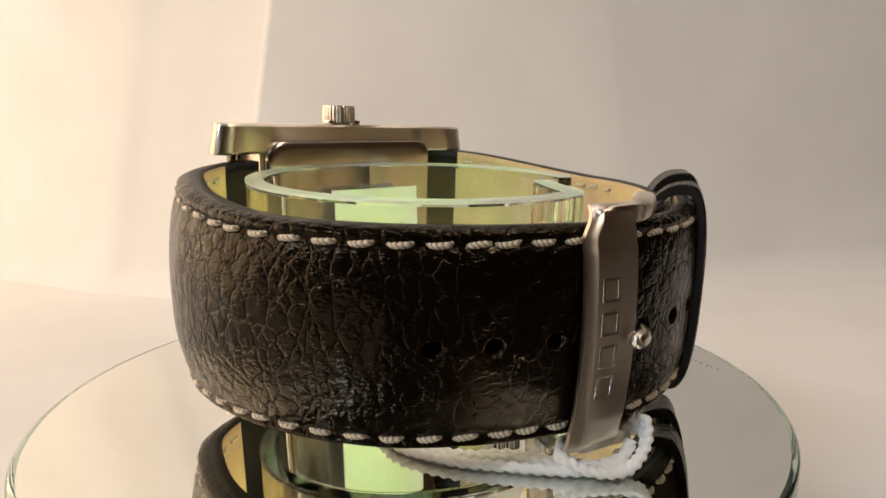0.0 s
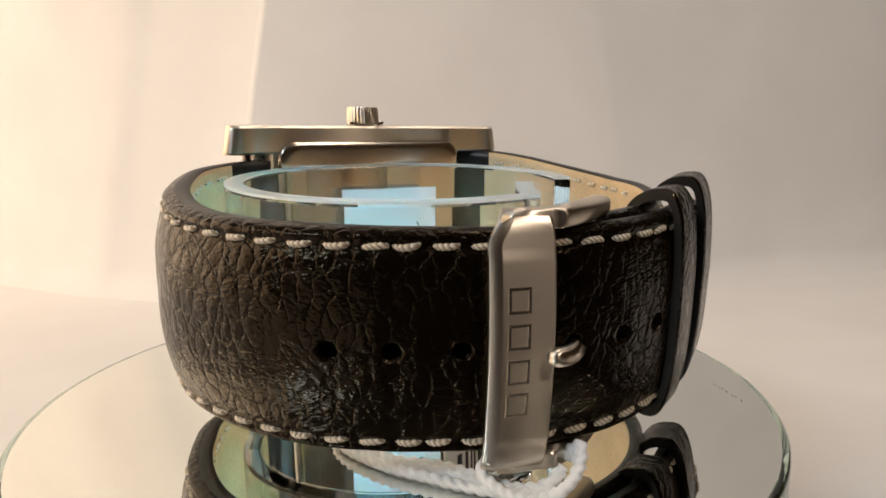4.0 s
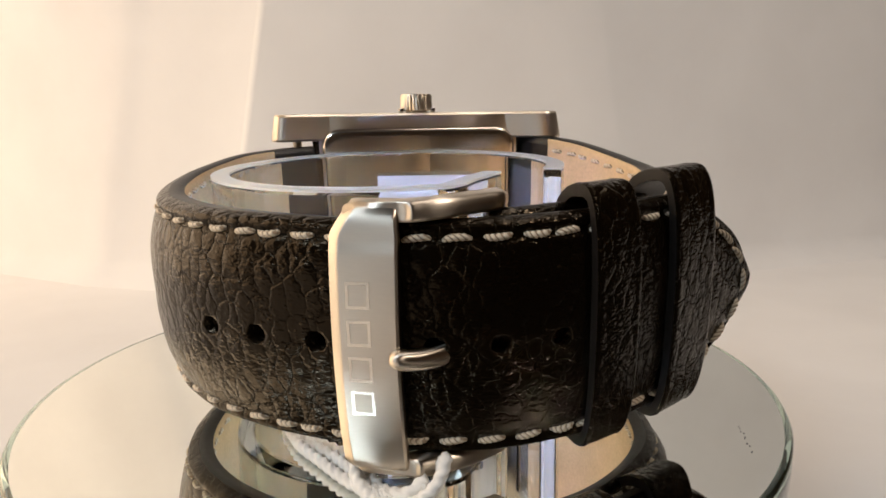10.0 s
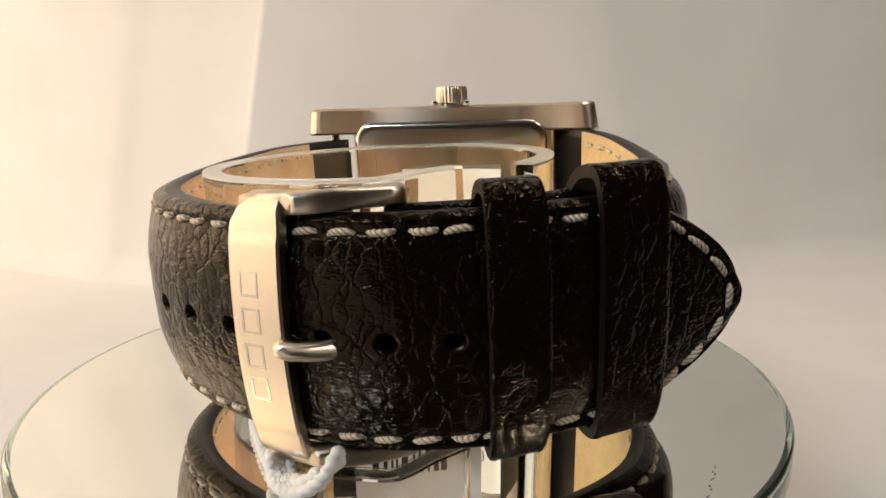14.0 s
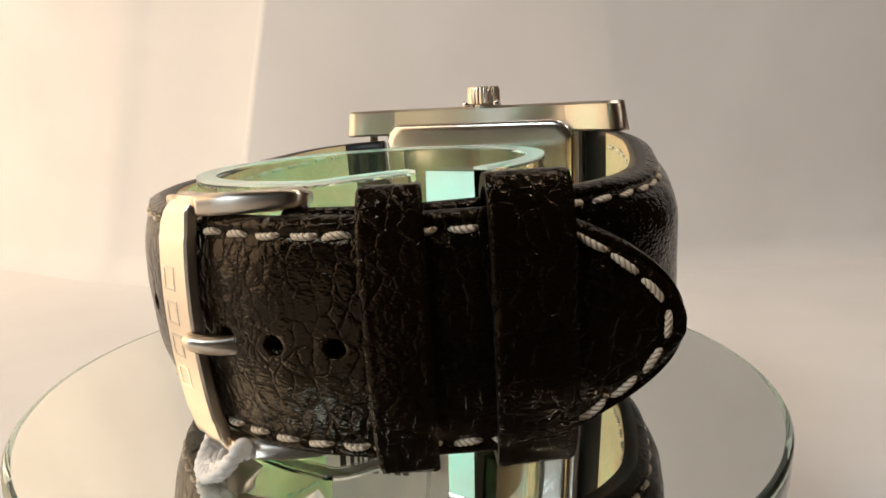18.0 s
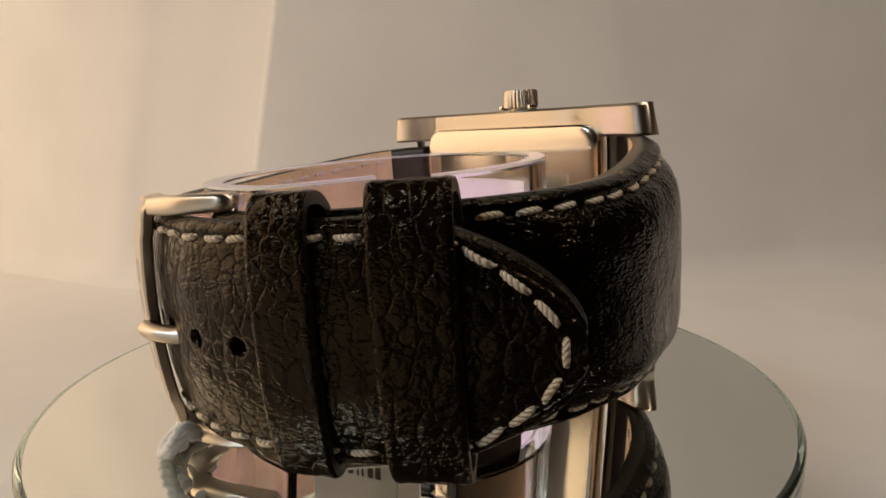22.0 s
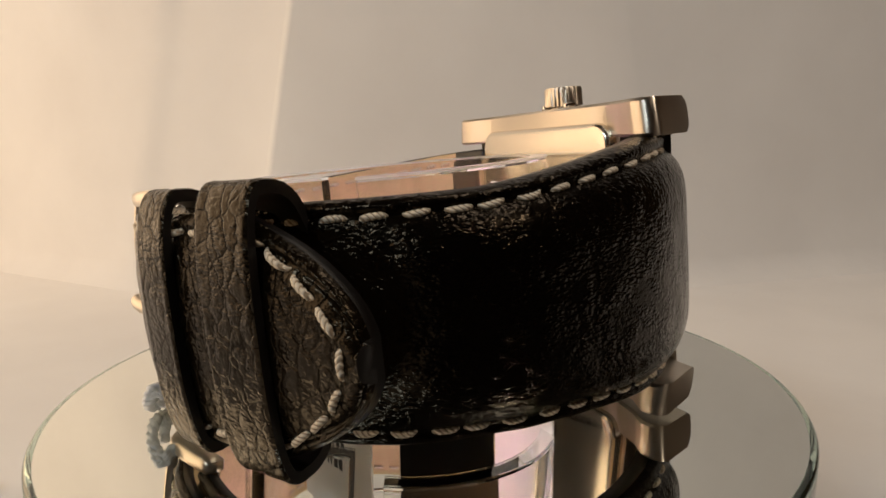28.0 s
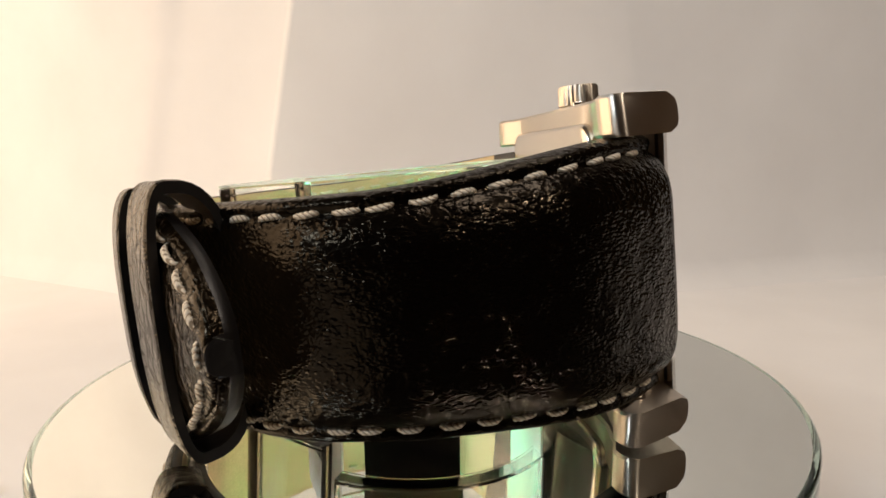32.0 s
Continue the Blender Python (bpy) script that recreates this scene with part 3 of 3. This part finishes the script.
def lining_stitches():
    """The small dents of the seam on the tan lining, near the upper edge."""
    for pts, nrm, lens, half, build, first, last, owner in ((SP, SN, SS, short_half, short_build, 9, 40, strap_short), (LP, LN, LS, long_half, long_build, 9, 50, strap_long)):
        for s in np.arange(first, last, 3.42):
            k = int(np.argmin(abs(lens - s)))
            o = -build(lens[k])[0] / 2 + 0.1
            for side in (-1, 1):
                p = tilt((pts[k][0] + nrm[k][0] * o, pts[k][1] + nrm[k][1] * o, half(lens[k]) * 0.86 * side))
                q = tilt((pts[k + 1][0] + nrm[k + 1][0] * o, pts[k + 1][1] + nrm[k + 1][1] * o, half(lens[k + 1]) * 0.86 * side))
                stitch(owner, p, Vector(q) - Vector(p), (-nrm[k][0], -nrm[k][1], 0))


lining_stitches()


def keeper(first, last, rise, low, label):
    """A leather loop round both straps; first and last: places along strap_long."""
    rings = []
    for u in np.r_[-1, -0.97, np.linspace(-0.92, 0.92, 19), 0.97, 1]:
        s = (first + last) / 2 + u * (last - first) / 2
        p, n = (np.array([np.interp(s, LS, q[:, c]) for c in (0, 1)]) for q in (LP, LN))
        swell = 0.06 - 0.10 * abs(u) ** 8 + 0.10 * math.exp(-(((abs(u) - 0.86) / 0.09) ** 2))
        loop = []
        m = 44
        for j in range(m):
            t = 2 * math.pi * j / m
            c, s = math.cos(t), math.sin(t)
            # a rounded box round the straps: out and in, up and down
            ox = math.copysign(abs(c) ** 0.78, c)
            oz = math.copysign(abs(s) ** 0.74, s)
            o = (2.85 if ox > 0 else 5.8) * ox
            z = (rise if oz > 0 else low) * oz
            loop.append((o, z, c, s))
        ring = [tilt((p[0] + n[0] * (o + swell), p[1] + n[1] * (o + swell), z + swell * math.copysign(1, s))) for o, z, c, s in loop]
        inner = [tilt((p[0] + n[0] * (o - 0.95 * c), p[1] + n[1] * (o - 0.95 * c), z - 1.15 * s)) for o, z, c, s in loop]
        rings.append((ring, inner))
    m = len(rings[0][0])
    verts, faces, picks = [], [], []
    for ring, inner in rings:
        verts += ring + inner
    for a in range(len(rings) - 1):
        for b in range(m):
            c = (b + 1) % m
            i, j = a * 2 * m, (a + 1) * 2 * m
            faces += [(i + b, i + c, j + c, j + b), (i + m + b, j + m + b, j + m + c, i + m + c)]
            picks += [0, 1]
    last_i = (len(rings) - 1) * 2 * m
    for b in range(m):
        c = (b + 1) % m
        faces += [(b, m + b, m + c, c), (last_i + b, last_i + c, last_i + m + c, last_i + m + b)]
        picks += [1, 1]
    me = mesh_of("keeper", verts, faces, [LEATHER_FINE, EDGE], picks=picks)
    me.set_sharp_from_angle(angle=radians(50))
    return part("keeper", me, watch, label)


def s_at(place):
    return LS[nearest(LP, place)]


keeper(s_at((34.0, -17.9)) + 1.3, s_at((37.2, -12.0)) + 0.2, 13.6, 12.6, "dark leather keeper loop beside the buckle")
keeper(s_at((38.4, -6.9)) + 0.5, s_at((39.6, -0.1)) + 0.5, 14.1, 12.7, "dark leather keeper loop near the strap tip")


def buckle():
    """A wide plate before the strap, two arms, a bar behind and the prong."""
    b = holder("buckle", "", "")
    b.parent = watch
    tagged(b, "brushed steel pin buckle")
    left, right = np.array([16.75, -32.15]), np.array([22.45, -29.6])
    along = (right - left) / np.linalg.norm(right - left)
    out = np.array([along[1], -along[0]])
    w = np.linalg.norm(right - left)
    rings = []
    for z in np.r_[np.linspace(-14.5, -10, 8), np.linspace(-9.5, 9.5, 39), np.linspace(10, 13.1, 7)]:
        # chamfered corners at both ends, and a plate that bows back towards them
        end = max(0, abs(z) - 10.3) / 2.8
        low = max(0, -z - 12.0) / 2.5
        cut_l = 1.7 * end if z > 0 else 1.5 * low**2
        cut_r = 0.25 * end if z > 0 else 1.7 * low**2
        bow = -0.0075 * z * z * (1.15 if abs(z) > 9 else 1.0) - 0.34 * max(0, abs(z) - 11.4) ** 2
        th, e = 1.25, 0.22
        ring = []
        for x, o in ((cut_l, 0.6), (cut_l + 1.0, 0), (cut_l + 1.12, 0), (w - cut_r - e - 0.12, 0), (w - cut_r - e, 0), (w - cut_r, e), (w - cut_r, th - e), (w - cut_r - e, th), (cut_l + e, th), (cut_l, th - e)):
            p = left + along * x + out * (0.3 + bow - o)
            ring.append(tilt((p[0], p[1], z)))
        rings.append(ring)
    v, f = loft(rings)
    me = mesh_of("plate", v, f, STEEL)
    me.set_sharp_from_angle(angle=radians(40))
    part("plate", me, b, "brushed steel buckle plate")
    for side in (1, -1):
        start = (left + right) / 2 + along * 0.6 - out * 1.5
        rings = []
        for u in np.linspace(0, 1, 20):
            q = start + (np.array([26.6, -18.3]) - start) * u + out * 1.5 * math.sin(u * math.pi)
            way = np.array([26.6, -18.3]) - start
            way = way / np.linalg.norm(way)
            k = ease(u, 0, 0.4)
            acr = along * (1 - k) + np.array([way[1], -way[0]]) * k
            acr = acr / np.linalg.norm(acr)
            z = side * (12.2 + 0.15 * ease(u, 0.2, 0.8))
            a = (2.5 - 1.2 * ease(u, 0, 0.35)) * (1 - 0.45 * ease(u, 0.94, 1))
            h = 0.98 * (1 - 0.45 * ease(u, 0.94, 1)) * (0.9 + 0.1 * ease(u, 0, 0.3))
            ring = []
            for t in np.linspace(0, 2 * math.pi, 20, endpoint=False):
                cx, cz = math.cos(t), math.sin(t)
                x = math.copysign(abs(cx) ** 0.6, cx) * a
                y = math.copysign(abs(cz) ** 0.6, cz) * h
                ring.append(tilt((q[0] + acr[0] * x, q[1] + acr[1] * x, z + y)))
            rings.append(ring)
        v, f = loft(rings)
        part("arm", mesh_of("arm", v, f, STEEL), b)
    path = [tilt((26.3, -19.2, z)) for z in np.linspace(-13, 13, 8)]
    v, f = tube(path, 0.8, 10)
    part("bar", mesh_of("bar", v, f, STEEL_POLISHED), b)
    pin = [(26.3, -19.4, -1.0), (25.0, -24.0, -1.0), (24.4, -26.6, -0.9), (23.9, -28.2, -0.7), (23.2, -29.4, -0.5), (22.6, -30.1, -0.3), (22.0, -30.5, -0.2)]
    pts, _, _ = smooth_path(pin, 0.4)
    v, f = tube([tilt(q) for q in pts], [0.95] * (len(pts) - 3) + [0.92, 0.8, 0.5], 14)
    part("prong", mesh_of("prong", v, f, STEEL), b, "short steel prong")
    # four engraved marks up the plate, as plain hollow boxes
    mid = (left + right) / 2

    def bar_on_plate(x0, x1, z0, z1):
        rings = []
        for zz in np.linspace(z0, z1, 5):
            ring = []
            for x, o in ((x0 - 0.05, 0.25), (x0, 0.335), (x1, 0.335), (x1 + 0.05, 0.25)):
                p = mid + along * x + out * (o - 0.0075 * zz * zz)
                ring.append(tilt((p[0], p[1], zz)))
            rings.append(ring)
        return loft(rings)

    for z in (-4.9, -1.6, 1.8, 5.2):
        a, c, e, g, k = -1.5, 0.65, z - 1.2, z + 1.2, 0.26
        v, f = joined(bar_on_plate(a, c, e, e + k), bar_on_plate(a, c, g - k, g), bar_on_plate(a, a + k, e + k, g - k), bar_on_plate(c - k, c, e + k, g - k))
        me = mesh_of("engraved_mark", v, f, STEEL_MARK, smooth=False)
        part("engraved_mark", me, b)


buckle()


def case_point(u, n, z):
    p = U * u + N * n
    return tilt((p[0], p[1], z - 0.012 * u))


CASE_U = 4.0


def case():
    c = holder("case", "", "")
    c.parent = watch
    tagged(c, "brushed steel rectangular watch case lying on its side")
    # body: sections along the length, curved lugs at both ends
    zt = 19.05

    def slab(z0, z1, half_len, inner_mid, inner_end, outer, name, mat, bev=0.35):
        rings = []
        mids = [(u, 90.0) for u in (-0.80, -0.66, -0.625, -0.62, -0.4, -0.2, 0, 0.2, 0.4, 0.62, 0.625, 0.66, 0.80)]
        round_off = 2.6
        for u, turn in [(-1, a) for a in (0, 18, 36, 54, 72, 90)] + mids + [(1, a) for a in (90, 72, 54, 36, 18, 0)]:
            # a quarter round where the inner face meets the end
            ca, sa = math.cos(radians(turn)), math.sin(radians(turn))
            uu = u * (half_len - round_off) + round_off * ca * u * (abs(u) == 1)
            if abs(u) < 1:
                uu = u * half_len
            inn = inner_mid + (inner_end - inner_mid) * max(0, (abs(u) - 0.62) / 0.38) + round_off * 0.8 * (1 - sa)
            out = outer - 0.2 * abs(u) ** 4
            e = bev
            ring = []
            for n, z in ((inn, z0 + e), (inn, z1 - e), (inn + e, z1), (out - 1.6, z1), (out - 0.3, z1 - 0.7), (out, z1 - 1.4), (out, z0 + 1.4), (out - 0.3, z0 + 0.7), (out - 1.6, z0), (inn + e, z0)):
                shrink = 1 - 0.135 * max(0, (n - 17) / 9.0) ** 1.8
                ring.append(case_point(CASE_U + uu * shrink * (1.02 - 0.035 * max(0, (abs(z) - 14.7) / 4.6)), n, z))
            rings.append(ring)
        v, f = loft(rings)
        me = mesh_of(name, v, f, [mat, STEEL_POLISHED], picks=[0] * len(f))
        me.set_sharp_from_angle(angle=radians(35))
        return part(name, me, c)

    slab(14.7, zt, 24.3, 18.9, 16.9, 26.6, "flank", STEEL)
    slab(-zt, -14.7, 24.3, 18.9, 16.9, 26.6, "flank", STEEL)
    # middle of the body between the flanks
    rings = []
    for u in np.linspace(-16.9, 16.9, 3):
        rings.append([case_point(CASE_U + u, n, z) for n, z in ((19.3, -14.9), (19.3, 14.9), (25.6, 14.9), (25.6, -14.9))])
    v, f = loft(rings)
    part("body", mesh_of("body", v, f, STEEL, smooth=False), c)
    # raised back cover with rounded corners
    rings = []
    for n, shrink in ((19.6, 0.0), (18.4, 0.0), (18.1, 0.07), (17.88, 0.22), (17.72, 0.46), (17.63, 0.8), (17.6, 1.2)):
        ring = []
        hx, hz, r = 16.3 - shrink, 16.6 - shrink, 2.9
        for cx, cz, a0 in ((hx - r, hz - r, 0), (-hx + r, hz - r, 90), (-hx + r, -hz + r, 180), (hx - r, -hz + r, 270)):
            for a in np.linspace(a0, a0 + 90, 7):
                ring.append(case_point(CASE_U + cx + r * math.cos(radians(a)), n, cz + r * math.sin(radians(a))))
        rings.append(ring)
    v, f = loft(rings)
    me = mesh_of("back_cover", v, f, STEEL_SOFT)
    me.set_sharp_from_angle(angle=radians(30))
    part("back_cover", me, c, "polished steel back cover")
    # bezel and crystal face outwards
    rings = []
    for n, hx, hz in ((25.8, 18.6, 16.8), (26.8, 17.4, 15.6), (26.9, 16.6, 14.8), (26.3, 16.2, 14.4)):
        rings.append([case_point(CASE_U + sx * hx, n, sz * hz) for sx, sz in ((1, 1), (-1, 1), (-1, -1), (1, -1))])
    v, f = loft(rings)
    part("bezel", mesh_of("bezel", v, f, STEEL_POLISHED, smooth=False), c)
    for side in (-1, 1):
        path = [case_point(CASE_U + side * 20.6, 20.6, z) for z in (-15.4, 0, 15.4)]
        v, f = tube(path, 0.75, 10)
        part("spring_bar", mesh_of("spring_bar", v, f, STEEL_POLISHED), c)
    # crown with fluted edge
    u0, n0 = CASE_U, 23.2
    rings = []
    for z, r, flute in ((18.8, 1.9, 0), (19.3, 1.9, 0), (19.35, 2.5, 0.0), (19.5, 2.68, 0.07), (21.8, 2.68, 0.07), (22.15, 2.5, 0.03), (22.2, 2.2, 0)):
        ring = []
        for k in range(112):
            t = 2 * math.pi * k / 112
            rr = r + flute * math.cos(28 * t)
            ring.append(case_point(u0 + rr * math.cos(t), n0 + rr * math.sin(t), z))
        rings.append(ring)
    v, f = loft(rings)
    me = mesh_of("crown", v, f, STEEL)
    me.set_sharp_from_angle(angle=radians(40))
    part("crown", me, c, "fluted steel winding crown")
    for side in (-1, 1):
        v, f = box(u0 + side * 2.75, n0 - 1.0, 19.45, 0.9, 1.8, 0.9, 0.3, 3)
        part("crown_guard", mesh_of("crown_guard", [case_point(*q) for q in v], f, STEEL_POLISHED), c)


case()

# ---- the price tag and its string ----


def price_tag():
    tag = holder("price_tag", "white paper price tag with a pen mark inside the cuff", "price tag")
    a, b = np.array([-13.5, 9.5]), np.array([0.6, 21.2])
    along = (b - a) / np.linalg.norm(b - a)
    c = (a + b) / 2 + np.array([0.65, -0.76]) * 2.0
    nrm = np.array([0.65, -0.76])
    rings = []
    for u in np.linspace(-1, 1, 9):
        p = c + along * u * 8.6 + nrm * 0.9 * (1 - u * u)
        rings.append([(p[0] + nrm[0] * o, p[1] + nrm[1] * o, z) for o, z in ((0.12, 0.3), (0.12, 28.4), (-0.12, 28.4), (-0.12, 0.3))])
    v, f = loft(rings)
    part("card", mesh_of("card", v, f, LABEL, smooth=False), tag)
    # a short curl of pen on the card
    path = []
    for a in np.linspace(-200, 70, 14):
        x, z = 3.9 + 0.9 * math.cos(radians(a)), 21.5 + 1.2 * math.sin(radians(a))
        p = c + along * x + nrm * (0.9 * (1 - (x / 8.6) ** 2) + 0.14)
        path.append((p[0], p[1], z))
    v, f = tube(path, 0.09, 6)
    part("pen_mark", mesh_of("pen_mark", v, f, INK), tag)
    return tag


tag = price_tag()


def swing_tag():
    """A white leaf with a slot and a bar code inside the cuff, and an added black leaf."""
    t = holder("swing_tag", "white swing tag and an added black leaf standing inside the cuff", "price tag")

    def leaf(name, cx, cy, az, wide, z0, z1, mat, bow):
        nx, ny = math.cos(radians(az)), math.sin(radians(az))
        rings = []
        for u in np.linspace(-1, 1, 9):
            x, y = cx - ny * u * wide / 2 + nx * bow * (1 - u * u), cy + nx * u * wide / 2 + ny * bow * (1 - u * u)
            rings.append([(x + nx * o, y + ny * o, z) for o, z in ((0.15, z0), (0.15, z1), (-0.15, z1), (-0.15, z0))])
        v, f = loft(rings)
        part(name, mesh_of(name, v, f, mat, smooth=False), t)
        return nx, ny

    nx, ny = leaf("white_leaf", 13.2, -8.3, -32, 16.0, 0.3, 15.5, LABEL, 0.5)
    # black leaf added for a dark patch mirrored in the disc
    leaf("dark_patch_leaf", 14.6, 7.6, 28, 12.0, 0.3, 15.5, CARD_BLACK, 0.4)
    rnd = random.Random(9)
    x = -6.0
    while x < 2.5:
        wd = rnd.choice((0.3, 0.3, 0.5, 0.8))
        u = (x + wd / 2) / 8.0
        o = 0.5 * (1 - u * u) + 0.19
        px, py = 13.2 - ny * (x + wd / 2) + nx * o, -8.3 + nx * (x + wd / 2) + ny * o
        v, f = box(0, 0, 0, wd, 0.05, 4.2, 0)
        q = [(px - ny * a + nx * b, py + nx * a + ny * b, 6.0 + c) for a, b, c in v]
        part("code_bar", mesh_of("code_bar", q, f, INK, smooth=False), t)
        x += wd + rnd.choice((0.3, 0.45, 0.6))
    return t


card = swing_tag()


def strand(points, name, parent, r=0.55, turns=1.1):
    """A two-ply cotton cord along places in space."""
    pts, _, s = smooth_path(points, 0.22)
    way = np.gradient(pts, axis=0)
    way /= np.linalg.norm(way, axis=1)[:, None]
    rings = []
    for p, w, l in zip(pts, way, s):
        up = np.array([0, 0, 1.0]) if abs(w[2]) < 0.9 else np.array([1.0, 0, 0])
        a = np.cross(w, up)
        a /= np.linalg.norm(a)
        b = np.cross(w, a)
        ring = []
        for t in np.linspace(0, 2 * math.pi, 12, endpoint=False):
            q = r * (0.95 + 0.20 * math.cos(2 * t - l * 2 * turns * 2.6))
            ring.append(tuple(p + q * (math.cos(t) * a + math.sin(t) * b)))
        rings.append(ring)
    v, f = loft(rings)
    return part(name, mesh_of(name, v, f, STRING), parent)


def tag_string():
    st = holder("tag_string", "white twisted cotton string looped round the buckle", "string")
    # a loop round the foot of the buckle plate, and two ends that lie on the disc towards the tag
    rnd = random.Random(21)
    for k in range(3):
        # three turns round the foot of the plate
        e = 0.75 * (k - 1)
        line = [(22.0, -24.5, 3.2), (23.8, -25.6, 3.6 + 0.4 * e), (25.0 + 0.2 * e, -26.7, 4.5 + 0.8 * e), (24.6 + 0.3 * e, -28.2, 2.6 + 0.5 * e), (22.6, -29.5 - 0.4 * e, 1.1), (19.8, -29.9 - 0.5 * e, 0.9), (17.3, -29.4 - 0.4 * e, 1.2 + 0.2 * e), (15.4, -28.2 - 0.3 * e, 2.2 + 0.6 * e), (16.6, -26.6, 2.9 + 0.5 * e), (19.5, -25.6, 2.6)]
        strand(line, "cord", st, 0.55, 1.1)
    for k in range(3):
        # loose ends that lie on the disc under the strap
        d = [rnd.uniform(-0.8, 0.8) for _ in range(6)]
        e = 1.3 * (k - 1)
        line = [(23.4, -27.4, 2.6 - 0.3 * e), (21.6, -28.6 + 0.2 * e, 1.4), (19.0, -28.8 + 0.4 * e, 0.8), (15.5, -28.0 + 0.8 * e, 0.75), (10.5 + d[0], -26.4 + e, 0.8), (4.0, -24.8 + e + d[1], 0.8), (-2.5, -20.0 + d[2] + e, 0.8), (-6.0, -11.0 + d[3], 0.8)]
        strand(line, "cord", st, 0.58, 0.9)
    return st


string = tag_string()


def motions():
    turn = [(0, 0.0), (2, -7.43), (4, -15.01), (6, -22.72), (8, -30.51), (10, -38.37), (12, -46.25), (14, -54.11), (16, -61.93), (18, -69.70), (20, -77.40), (22, -85.04), (24, -92.65), (26, -100.28), (28, -108.00), (30, -115.91), (32, -124.12)]
    for thing in (watch, cuff_ob, tag, card, string):
        walk(thing, [(t, pose(0, 0, 0, 0, 0, a)) for t, a in turn])
    # one round of the colours takes 6.6 seconds
    at = [c * MM for c in WHEEL_AT]
    walk(wheel, [(t, pose(*at, 0, 0, (5.7 - t) / 6.6 * 360)) for t in range(33)])
    walk(disc, [(t, pose(DISC[0] * MM, DISC[1] * MM, 0, 0, 0, a)) for t, a in turn])


motions()
